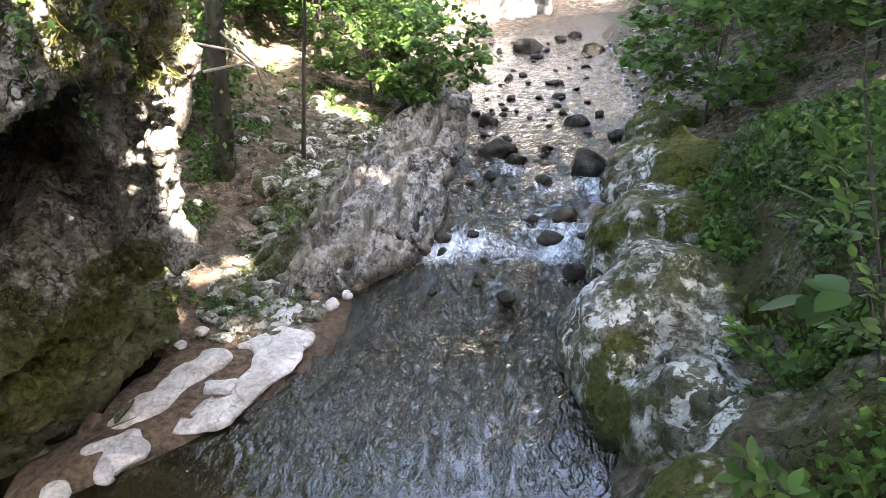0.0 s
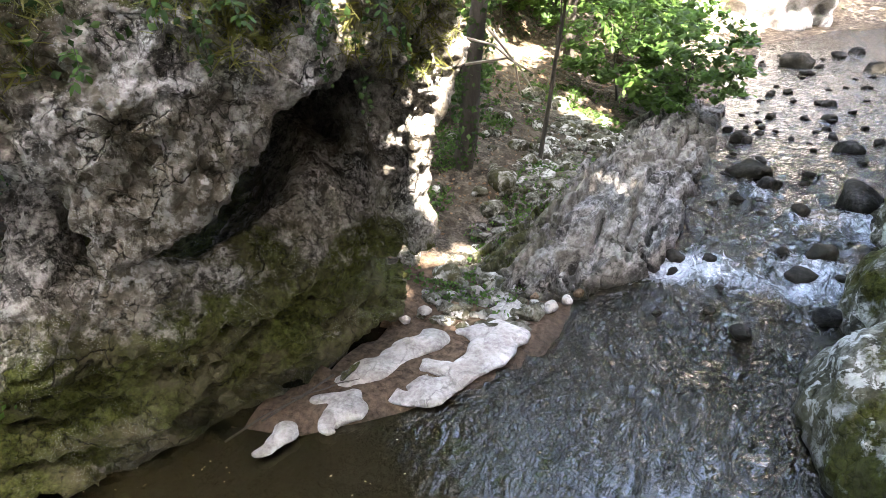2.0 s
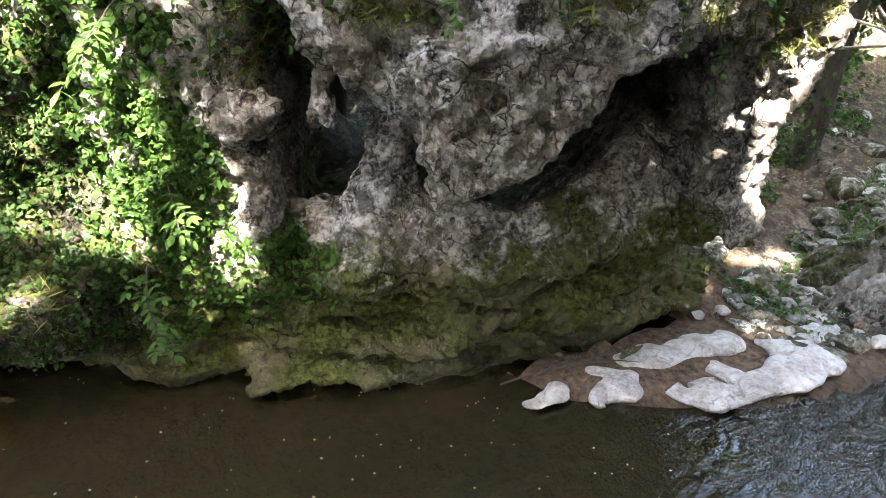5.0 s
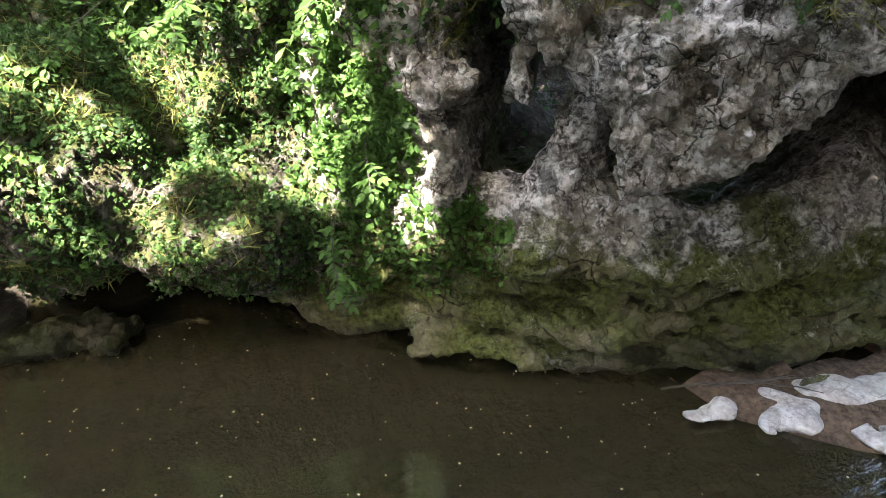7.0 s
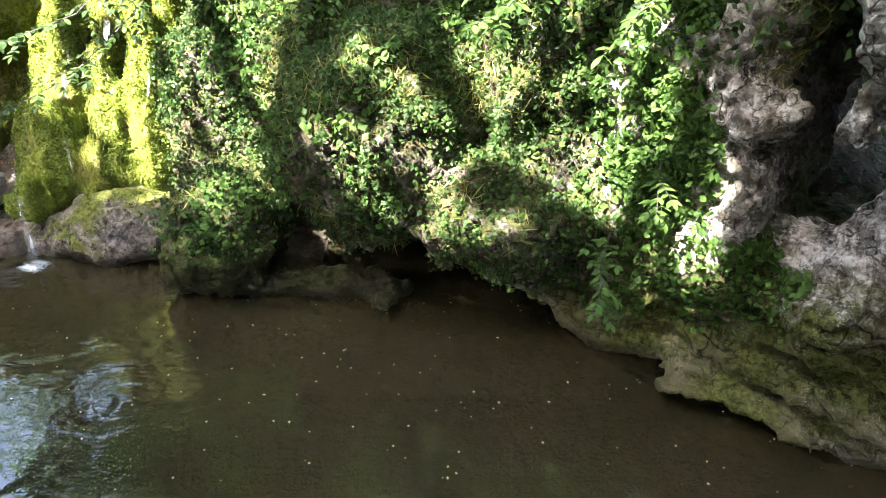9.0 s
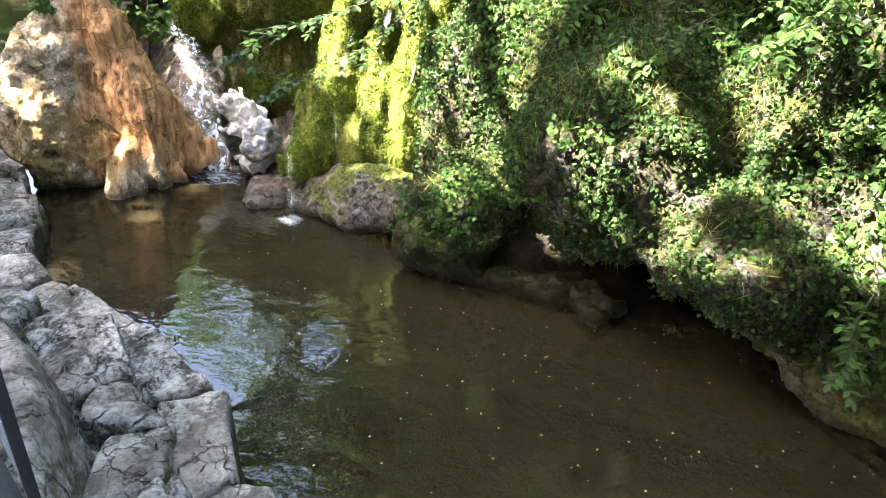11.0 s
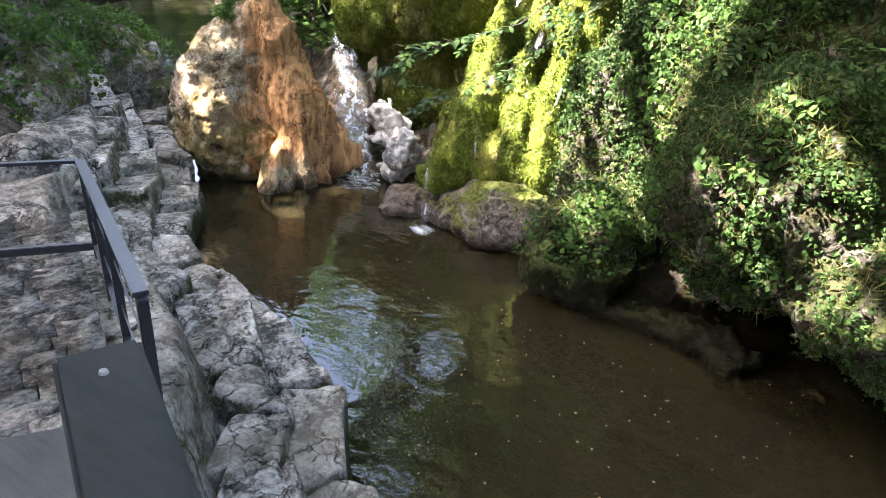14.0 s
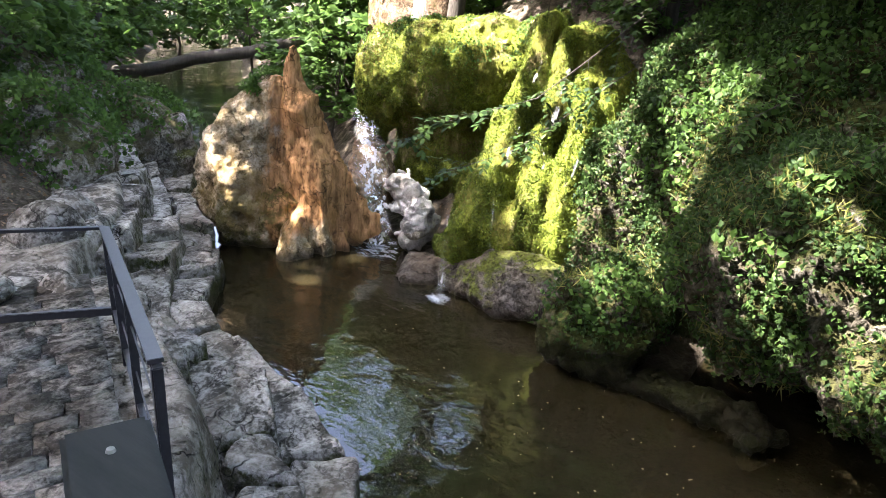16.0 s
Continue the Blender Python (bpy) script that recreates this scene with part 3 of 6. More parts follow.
def cliff_field(p):
    d = side(p, WALL)[0]
    low = side(p, LOW)[0]
    z = p[:, 2]
    a = 0.62 * p[:, 0] + 0.78 * p[:, 1]
    # the crag above, with the nose and the roof of the caves as its lower edge
    edge = np.interp(a, [-1.9, -1.6, -1.33, -1.19, -0.88, -0.76, -0.41, -0.36, -0.26, 0.27, 0.55, 0.8, 1.03, 1.36, 1.68, 2.05, 2.4, 2.8, 3.04], [5.2, 4.7, 3.9, 3.68, 3.48, 3.28, 3.12, 2.9, 2.45, 2.43, 2.58, 2.85, 3.13, 3.48, 3.67, 3.71, 3.72, 3.66, 3.5])
    face = d - 0.22 - 0.2 * np.exp(-((a - 0.3) / 0.7) ** 2 - ((z - 3.25) / 0.5) ** 2)
    roof = (edge - 0.14 - 0.02 * np.clip(-d, 0, 1) + 0.3 * np.clip(-d - 1, 0, 3) - z) * 0.75
    f = smax(smax(face, roof, 0.12), z - (4.5 + 0.8 * np.clip(-d, 0, 3)), 0.3)
    # the leaning wall below, and the hollow between the two
    back = np.interp(z, [0, 0.45, 1.2, 1.8, 2.2, 2.6, 3.1, 3.8, 5.5], [0.26, 0.02, 0.1, 0.3, 0.62, 1.15, 1.9, 2.9, 4.5])
    wall = (low + back) * 0.8
    sill = np.interp(a, [-1.75, -1.0, -0.5, -0.2, 0.2, 0.55, 1.1, 1.6, 2.1, 2.45], [2.15, 2.15, 2.2, 2.3, 2.0, 1.85, 2.02, 2.28, 2.7, 3.2])
    dip = np.clip(-low - 0.4, 0, 1.2)
    hole = np.maximum.reduce([sill - 0.5 * dip - z, z - edge - 0.6, a - 2.4 + 0.1 * dip, -1.72 - a, low + 0.34, -low - 4.5])
    wall = smax(wall, -hole, 0.18)
    f = smin(f, wall, 0.05)
    f = smin(f, rod(p, (-5.88, 3.85, 2.62), (-5.55, 3.15, 1.3), 0.27, 0.4), 0.08)
    f = smin(f, smax(d + 0.06, a + 1.8, 0.15), 0.15)
    flank = np.maximum.reduce([d + 0.05, 2.72 - 0.2 * np.clip(-d, 0, 2) - a, 1.35 + 0.25 * np.clip(-d, 0, 1) - z, z - 4.2])
    f = smin(f, flank, 0.15)
    f = smin(f, ball(p, (-4.25, 5.35, 0.75), (0.36, 0.62, 0.5), -40), 0.15)
    f = smin(f, rod(p, (-3.8, 6.45, 1.5), (-3.25, 6.4, 3.05), 0.27, 0.2), 0.12)
    f = smin(f, rod(p, (-3.25, 6.4, 3.05), (-3.05, 6.35, 3.7), 0.2, 0.3), 0.12)
    f = smax(f, -rod(p, (-3.35, 5.95, 2.35), (-3.75, 6.4, 2.4), 0.1, 0.14), 0.05)
    f = smin(f, rod(p, (-5.68, 2.98, 3.75), (-5.66, 3.0, 3.02), 0.17, 0.06), 0.08)
    f = smin(f, ball(p, (-6.2, 2.42, 2.2), (0.3, 0.28, 0.42)), 0.06)
    f = smin(f, rod(p, (-6.35, 2.5, 3.35), (-5.95, 2.5, 3.1), 0.26, 0.12), 0.1)
    f = smax(f, -rod(p, (-5.75, 2.3, 2.78), (-6.7, 2.75, 2.75), 0.16, 0.2), 0.05)
    f = smax(f, -rod(p, (-7.6, -0.4, 0.1), (-6.45, 1.95, 0.12), 0.5, 0.42), 0.12)
    f = smax(f, -rod(p, (-6.3, 2.05, -0.12), (-4.65, 4.15, -0.14), 0.38, 0.36), 0.1)
    f = smax(f, -rod(p, (-4.7, 4.3, -0.05), (-4.4, 4.95, 0.1), 0.3, 0.3), 0.12)
    f = smax(f, -rod(p, (-4.3, 5.0, -0.05), (-3.85, 6.6, 0.1), 0.34, 0.4), 0.1)
    f = smax(f, -rod(p, (-4.35, 4.7, 0.1), (-4.5, 4.78, 0.85), 0.13, 0.1), 0.05)
    near = np.abs(f) < 0.6
    q = p[near]
    foot = 1 - step(q[:, 2], 0.9, 1.7)
    crag = step(q[:, 2], 2.2, 3.0)
    bed = fbm(q, 0.9, 3)
    u = (q[:, 2] + 0.22 * q[:, 0] - 0.1 * q[:, 1] + 0.42 * bed) * 3.2
    layer = np.floor(u)
    proud = TABLE[(layer.astype(int) * 7) & 31, 5, 11] - 0.5
    groove = -step(np.abs(u - layer - 0.5) * 2, 0.66, 0.98)
    f[near] += 0.16 * fbm(q, 0.7, 4) - foot * (0.34 * proud - 0.08 + 0.44 * groove * step(fbm(q + 5, 0.7, 2), -0.45, -0.1)) + crag * (pocked(q, 0.4, 0.2) + pocked(q + 3, 0.17, 0.09) - 0.1 * ridged(q, 0.45, 2, (1, 1, 0.7)))
    return f


def cliff_moss(v, n):
    lower = 1 - step(v[:, 2] + 0.8 * fbm(v, 1.0, 3), 1.0, 2.8)
    left = step(-v[:, 0], 5.6, 6.6)
    top = step(v[:, 2], 3.9, 4.4) * step(n[:, 2], -0.2, 0.5)
    return np.clip(0.1 + 0.66 * lower + 0.3 * lower * fbm(v, 0.7, 3) + 0.25 * left * step(n[:, 2], -0.2, 0.6) + 0.6 * top, 0, 1)


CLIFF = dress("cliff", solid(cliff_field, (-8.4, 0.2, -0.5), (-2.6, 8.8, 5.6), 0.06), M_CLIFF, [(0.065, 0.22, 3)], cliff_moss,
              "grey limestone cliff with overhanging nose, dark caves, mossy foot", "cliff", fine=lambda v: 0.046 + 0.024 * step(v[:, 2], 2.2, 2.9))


# ---- the bulging, overgrown bank beside it ----
def bulge_field(p):
    f = ball(p, (-8.6, -0.95, 2.0), (1.25, 1.2, 1.35))
    f = smin(f, ball(p, (-8.7, 1.45, 2.3), (1.55, 1.15, 2.3)), 0.15)
    f = smin(f, ball(p, (-7.8, 0.6, 1.3), (0.82, 0.85, 0.75)), 0.2)
    f = smin(f, ball(p, (-11.4, -0.6, 2.4), (2.5, 3.4, 2.7)), 0.5)
    f = smin(f, ball(p, (-8.55, -3.0, 0.45), (0.74, 0.72, 0.85)), 0.25)
    f = smin(f, ball(p, (-10.9, -2.8, 1.2), (1.5, 1.6, 2.1)), 0.4)
    f = smax(f, -rod(p, (-7.5, 0.25, 1.0), (-7.6, 0.75, 2.5), 0.22, 0.12), 0.1)
    f = smax(f, -rod(p, (-8.0, 0.0, 0.15), (-6.9, 1.7, 0.1), 0.5, 0.48), 0.1)
    f = smin(f, rod(p, (-7.45, -0.3, 1.25), (-7.3, 0.0, 0.75), 0.16, 0.1), 0.08)
    f = smin(f, rod(p, (-8.4, -2.2, 0.0), (-8.2, -1.1, 0.0), 0.34, 0.3), 0.15)
    f = smin(f, ball(p, (-8.0, -1.55, 0.05), (0.3, 0.36, 0.24)), 0.06)
    f = smin(f, ball(p, (-7.95, -0.85, 0.0), (0.28, 0.3, 0.22)), 0.06)
    f = smax(f, -rod(p, (-7.7, -1.9, 0.58), (-7.4, 0.1, 0.5), 0.22, 0.26), 0.08)
    f = smax(f, -rod(p, (-8.4, -1.7, 0.55), (-8.2, 0.1, 0.48), 0.26, 0.32), 0.08)
    f = smax(f, -rod(p, (-7.9, -2.1, 1.0), (-9.4, -2.15, 1.5), 0.2, 0.3), 0.15)
    near = np.abs(f) < 0.6
    q = p[near]
    f[near] += 0.26 * fbm(q, 0.8, 4) + pocked(q, 0.5, 0.14) - 0.1 * ridged(q, 0.6, 2)
    return f


# wet foot reaches high: its dark colour also paints the overhang's shade
BULGE = dress("overgrown_bank", solid(bulge_field, (-12.6, -4.6, -0.6), (-6.7, 3.0, 5.9), 0.085), M_DARKBANK, [(0.05, 0.2, 3)], lambda v, n: np.clip(0.54 + 0.35 * n[:, 2] + 0.3 * fbm(v, 0.5, 2) + 0.3 * (1 - step(v[:, 2], 0.3, 0.8)), 0, 1),
              "overgrown limestone bank with ivy and ferns bulging over the pool", "bank", fine=0.085, wet_to=0.75)


# ---- mossy tufa mound, dome and spire ----
def mound_field(p):
    f = rod(p, (-11.1, -5.5, 4.1), (-9.75, -5.55, 0.95), 0.22, 0.42)
    f = smin(f, rod(p, (-10.95, -4.95, 3.9), (-9.75, -4.95, 0.9), 0.17, 0.3), 0.06)
    f = smin(f, rod(p, (-10.85, -4.5, 3.3), (-9.95, -4.4, 0.9), 0.15, 0.28), 0.06)
    f = smin(f, rod(p, (-10.7, -4.15, 2.4), (-10.25, -4.0, 0.9), 0.15, 0.3), 0.08)
    f = smin(f, rod(p, (-10.2, -5.95, 1.7), (-9.5, -5.85, 0.65), 0.2, 0.32), 0.1)
    f = smin(f, ball(p, (-11.6, -4.9, 1.5), (1.1, 1.1, 2.6)), 0.15)
    f = smin(f, ball(p, (-10.5, -4.9, 0.9), (0.8, 0.9, 0.8)), 0.1)
    f = smax(f, 0.5 - p[:, 2], 0.08)
    near = np.abs(f) < 0.5
    q = p[near]
    f[near] += 0.10 * fbm(q, 0.5, 3, (1, 1, 0.3)) + 0.07 * fbm(q, 0.16, 2, (1, 1, 0.25)) - 0.09 * ridged(q, 0.4, 2, (1, 1, 0.16))
    return f


MOUND = dress("mossy_tufa_mound", solid(mound_field, (-12.8, -6.9, 0.3), (-8.8, -3.3, 4.9), 0.055), M_TUFA, [(0.03, 0.12, 3)], lambda v, n: np.clip(0.8 + 0.25 * fbm(v, 0.6, 2, (1, 1, 0.15)), 0, 1),
              "steep tufa mound draped in bright yellow-green moss", "tufa mound", fine=0.012)


def foot_field(p):
    f = ball(p, (-9.55, -4.65, 0.2), (0.8, 1.0, 0.62))
    f = smin(f, ball(p, (-9.6, -5.7, 0.05), (0.6, 0.6, 0.4)), 0.2)
    f[:] += 0.13 * fbm(p, 0.6, 3)
    return f


FOOT = dress("foot_rock", solid(foot_field, (-11, -6.6, -0.5), (-8.2, -3.2, 1.2), 0.06), M_FOOT, [(0.03, 0.2, 3)], lambda v, n: np.clip(0.34 + 0.4 * fbm(v, 0.5, 2) + 0.25 * n[:, 2], 0, 1),
             "bare grey-brown rock at the foot of the mossy mound", "rock", fine=0.04)


def dome_field(p):
    f = ball(p, (-12.5, -7.8, 2.95), (2.1, 1.25, 1.15), 120)
    f = smin(f, ball(p, (-12.9, -7.5, 1.2), (2.0, 0.95, 1.9), 120), 0.3)
    f = smin(f, ball(p, (-11.65, -8.95, 2.7), (0.62, 0.6, 0.95)), 0.2)
    f = smin(f, ball(p, (-12.6, -6.2, 3.3), (0.8, 0.7, 0.9)), 0.2)
    near = np.abs(f) < 0.6
    q = p[near]
    f[near] += 0.28 * fbm(q, 0.55, 3, (1, 1, 0.3)) + 0.08 * fbm(q, 0.25, 2)
    return f


DOME = dress("mossy_tufa_dome", solid(dome_field, (-15.0, -10.4, -0.4), (-10.4, -4.9, 4.7), 0.07), M_TUFA, [(0.04, 0.15, 3)], lambda v, n: np.clip(0.65 + 0.35 * fbm(v, 0.7, 2), 0, 1),
             "broad tufa shelf hung with curtains of dark and bright moss", "tufa dome", fine=0.03)


def back_field(p):
    f = ball(p, (-15.2, -11.2, 2.4), (1.1, 1.2, 4.0))
    f = smin(f, ball(p, (-16.5, -9.0, 1.5), (2.0, 2.6, 2.0)), 0.6)
    near = np.abs(f) < 0.7
    f[near] += 0.4 * fbm(p[near], 0.9, 3, (1, 1, 0.5))
    return f


BACK = dress("brown_tufa_wall", solid(back_field, (-19.5, -14.2, -0.5), (-13.0, -3.8, 7.2), 0.12), M_BROWN, [(0.06, 0.3, 3)], lambda v, n: np.clip(0.35 + 0.2 * fbm(v, 1.2, 2), 0, 1),
             "brown tufa wall behind the mossy dome, partly overgrown", "tufa wall")


def spire_body(p):
    f = rod(p, (-8.84, -9.58, 2.72), (-8.52, -9.87, 1.85), 0.18, 0.58)
    f = smin(f, rod(p, (-8.5, -9.87, 1.85), (-8.51, -9.86, 0.97), 0.62, 0.84), 0.2)
    f = smin(f, rod(p, (-8.51, -9.86, 0.97), (-8.65, -9.75, 0.1), 0.8, 0.55), 0.2)
    f = smin(f, rod(p, (-8.95, -9.38, 2.7), (-8.85, -9.3, 0.5), 0.16, 0.62), 0.25)
    near = np.abs(f) < 0.6
    q = p[near]
    f[near] += 0.24 * fbm(q, 0.7, 3, (1, 1, 0.6)) + pocked(q, 0.35, 0.16) - 0.08 * ridged(q, 0.35, 2)
    return f


def spire_spine(p):
    f = rod(p, (-8.92, -9.08, 3.4), (-9.04, -8.95, 2.35), 0.07, 0.26)
    f = smin(f, rod(p, (-9.04, -8.95, 2.35), (-9.19, -8.8, 1.15), 0.26, 0.58), 0.15)
    f = smin(f, rod(p, (-9.19, -8.8, 1.15), (-9.25, -8.75, 0.0), 0.58, 0.7), 0.15)
    f = smin(f, rod(p, (-9.2, -8.85, 1.75), (-9.75, -8.3, 0.5), 0.2, 0.38), 0.15)
    f = smin(f, rod(p, (-9.1, -8.7, 0.55), (-8.3, -8.65, -0.05), 0.3, 0.2), 0.12)
    near = np.abs(f) < 0.6
    q = p[near]
    f[near] += 0.2 * fbm(q, 0.7, 3, (1, 1, 0.35)) - 0.12 * ridged(q, 0.35, 2, (1, 1, 0.35))
    return f


spire = tagged(new("tufa_spire"), "leaning grey and orange tufa spire fallen into the pool", "tufa spire")
SPIRE = dress("body", solid(spire_body, (-10.2, -11.4, -0.4), (-7.0, -8.4, 3.4), 0.055), M_AGED, [(0.04, 0.16, 3)], lambda v, n: np.clip(0.5 * (1 - step(v[:, 2], 0.9, 1.7)) + 0.35 * step(v[:, 2], 2.2, 2.7) * step(n[:, 2], -0.3, 0.5), 0, 1), "", "", parent=spire, fine=0.03, extra=lambda v, n: {"rust": 0.1 + 0.75 * step((v[:, 0] + 8.8) * -0.5 + (v[:, 1] + 9.4) * 0.86, -0.3, 0.35)})
dress("spine", solid(spire_spine, (-10.8, -10.2, -0.4), (-7.6, -7.4, 3.8), 0.05), M_AGED, [(0.03, 0.16, 3)], lambda v, n: 0.02 + 0 * v[:, 0], "", "", parent=spire, fine=0.018, extra=lambda v, n: {"rust": 0.85 - 0.55 * (1 - step(v[:, 2], 0.2, 0.9)) * step(v[:, 0], -9.3, -8.7)})


def lump(parts, amount):
    def f(p):
        d = np.full(len(p), 9.0, np.float32)
        for q in parts:
            d = smin(d, rod(p, *q) if len(q) == 4 else ball(p, *q), 0.15)
        return d + amount * fbm(p, 0.5, 3)
    return f


dress("cascade_rock", solid(lump([((-11.6, -9.5, 1.5), (-10.7, -8.6, 0.7), 0.35, 0.4)], 0.2), (-12.4, -10.4, 0), (-9.9, -7.9, 2.3), 0.06), M_BROWN, [(0.04, 0.16, 3)], lambda v, n: 0.02 + 0 * v[:, 0], "brown wet rock behind the small waterfall", "rock", fine=0.04)
dress("cascade_rock", solid(lump([((-10.5, -7.9, 1.05), (-10.2, -7.1, 0.5), 0.34, 0.32)], 0.5), (-11.2, -8.6, -0.3), (-9.5, -6.4, 1.9), 0.05), M_WASHED, [(0.04, 0.16, 3)], lambda v, n: 0.02 + 0 * v[:, 0], "white washed rock beside the small waterfall", "rock", fine=0.05)
dress("cascade_rock", solid(lump([((-9.55, -6.45, -0.02), (0.65, 0.5, 0.28))], 0.12), (-10.5, -7.2, -0.3), (-8.6, -5.7, 0.6), 0.045), M_FOOT, [(0.02, 0.16, 3)], lambda v, n: 0.15 + 0 * v[:, 0], "flat brown rock islet under the trickle", "rock", fine=0.02)

# ---- near bank, path and far wall ----
SHORE = [(-0.6, 1.4), (-2.0, -0.8), (-3.2, -2.4), (-4.3, -3.6), (-4.7, -4.1), (-5.1, -5.1), (-5.43, -6.2), (-5.5, -7.4), (-7.0, -8.8), (-8.9, -11.9), (-11.5, -17.5)]


def shelf_field(p):
    d = side(p, SHORE)[0]
    z = p[:, 2]
    top = 0.1 + 0.3 * step(-d, 0.4, 0.6) + 0.88 * step(-d, 1.0, 1.3)
    f = smax(d + 0.3, z - top, 0.03)
    near = np.abs(f) < 0.5
    f[near] += 0.1 * fbm(p[near], 0.6, 3)
    return f


shelf = tagged(new("shore_rock_shelf"), "cracked grey limestone shelf of flat blocks below the path", "rock shelf")
shelf_moss = lambda v, n: np.clip(0.3 * (1 - step(v[:, 2], 0.1, 0.35)) + 0.1 + 0.4 * (1 - step(n[:, 2], 0.1, 0.6)), 0, 1)
dress("bedrock", solid(shelf_field, (-10, -13.6, -0.3), (-1.6, -1.6, 1.6), 0.06), M_SHELF, [(0.02, 0.14, 3)], shelf_moss, "", "", parent=shelf)


def along(line, s):
    """The place s metres along a line in plan, and the direction there."""
    for a, b in zip(line, line[1:]):
        a, b = np.array(a), np.array(b)
        n = np.linalg.norm(b - a)
        if s <= n:
            return a + (b - a) * s / n, (b - a) / n
        s -= n
    return b, (b - a) / n


def rock_block(quad, low, high, lean, seed):
    """A block with four uneven sides and a flat, slightly leaning top."""
    quad = np.array(quad)
    mid = quad.mean(0)

    def f(p):
        d = p[:, 2] - high - (p[:, 0] - mid[0]) * lean[0] - (p[:, 1] - mid[1]) * lean[1]
        for k in range(4):
            e = quad[(k + 1) % 4] - quad[k]
            out = np.array((e[1], -e[0])) / np.linalg.norm(e)
            if out @ (quad[k] - mid) < 0:
                out = -out
            d = smax(d, (p[:, :2] - quad[k]) @ out - 0.02 - 0.12 * (high - p[:, 2]), 0.02)
        return d + 0.06 * fbm(p + seed, 0.6, 3) + 0.07 * (1 - step(np.abs(fbm(p + 2 * seed, 0.6, 2)), 0.0, 0.04))
    lo, hi = quad.min(0) - 0.2, quad.max(0) + 0.2
    return dress("block", solid(f, (*lo, low), (*hi, high + 0.3), 0.036), M_SHELF, [(0.008, 0.1, 2)], shelf_moss, "", "", parent=shelf)


rng = np.random.default_rng(41)
for row, (o0, o1, z0, z1, begin) in enumerate(((-0.04, 0.5, 0.26, 0.5, 1.2), (0.5, 1.02, 0.46, 0.76, 1.6), (1.02, 1.8, 0.8, 1.1, 8.2), (1.8, 2.7, 1.0, 1.25, 8.6))):
    at = begin
    while at < 16.2:
        size = rng.uniform(0.6, 1.35)
        corners = []
        for s0, o in ((at, o0), (at + size, o0), (at + size, o1), (at, o1)):
            c, way = along(SHORE, s0)
            corners.append(c + np.array((-way[1], way[0])) * (o + rng.normal() * 0.09) + way * rng.normal() * 0.1)
        far = float(step(np.array(at), 10.0, 13.0))
        rock_block(corners, -0.3 if row == 0 else 0.0, rng.uniform(z0, z1) + 0.15 * far, rng.normal(size=2) * 0.09, at + 31 * row)
        at += size


def farwall_field(p):
    f = ball(p, (-8.5, -14.9, 0.6), (1.35, 2.6, 1.75), 33)
    f = smin(f, ball(p, (-6.1, -12.2, 0.9), (1.25, 1.5, 1.5)), 0.4)
    f = smin(f, ball(p, (-6.6, -16.5, 1.2), (2.2, 4, 2.4)), 0.5)
    near = np.abs(f) < 0.7
    q = p[near]
    f[near] += 0.35 * fbm(q, 0.9, 3) + pocked(q, 0.5, 0.12)
    return f


FARWALL = dress("far_bank_rock", solid(farwall_field, (-11, -21, -0.5), (-3.6, -10.2, 4.2), 0.1), M_CLIFF, [(0.05, 0.25, 3)], lambda v, n: np.clip(0.3 + 0.4 * n[:, 2], 0, 1),
                "dark rocky bank with bushes beyond the path", "bank")


# ---- bank across from the cliff ----
def boulder(parts, amount, bite):
    def f(p):
        d = ball(p, *parts[0])
        for q in parts[1:]:
            d = smin(d, ball(p, *q), 0.35)
        near = np.abs(d) < 0.6
        q = p[near]
        d[near] += amount * fbm(q, 0.8, 3) + pocked(q, 0.5, bite)
        return d
    return f


def bank_moss(v, n):
    return np.clip(0.4 + 0.5 * fbm(v, 0.9, 2) + 0.3 * step(v[:, 0], 2.0, 2.8), 0, 1)


for at, size, turn, amount in (((2.05, 6.5, 0.2), (1.25, 1.45, 1.2), 0, 0.3), ((2.55, 8.5, 0.2), (1.2, 1.6, 1.15), 15, 0.3), ((3.2, 10.7, 0.2), (1.2, 2.0, 1.15), 20, 0.35), ((4.3, 13.4, 0.2), (1.1, 2.2, 1.0), 24, 0.35), ((1.95, 5.1, 0.1), (0.95, 0.85, 0.95), 0, 0.25), ((2.5, 4.2, 0.6), (0.9, 0.7, 0.75), 0, 0.25)):
    lo, hi = [at[k] - max(size) - 0.3 for k in range(2)], [at[k] + max(size) + 0.3 for k in range(2)]
    dress("lichen_boulder", solid(boulder([(at, size, turn)], amount, 0.12), (*lo, -0.4), (*hi, 1.9), 0.06), M_BANK, [(0.03, 0.16, 3)], bank_moss, "long boulder blotched with white lichen and dark moss", "boulder", fine=0.025)
dress("lichen_boulder", solid(boulder([((1.55, 3.6, 0.35), (0.75, 0.6, 0.75))], 0.2, 0.1), (0.5, 2.7, -0.4), (2.6, 4.6, 1.4), 0.05), M_BANK, [(0.03, 0.16, 3)], bank_moss, "low lichen-covered rock below the lookout", "boulder", fine=0.02)
RIGHTBANK = dress("mossy_slope", solid(boulder([((4.9, 6.3, 0.4), (2.6, 4.8, 2.3)), ((3.3, 3.6, 0.4), (1.8, 1.4, 1.6))], 0.3, 0.1), (1.4, 1.6, -0.3), (7.0, 11.6, 3.2), 0.1), M_DARKBANK, [(0.04, 0.16, 3)], lambda v, n: np.clip(0.6 + 0.4 * fbm(v, 0.8, 2), 0, 1),
                  "dark mossy earth slope under shady undergrowth", "bank")

# ---- the pale ledge by the rapids ----


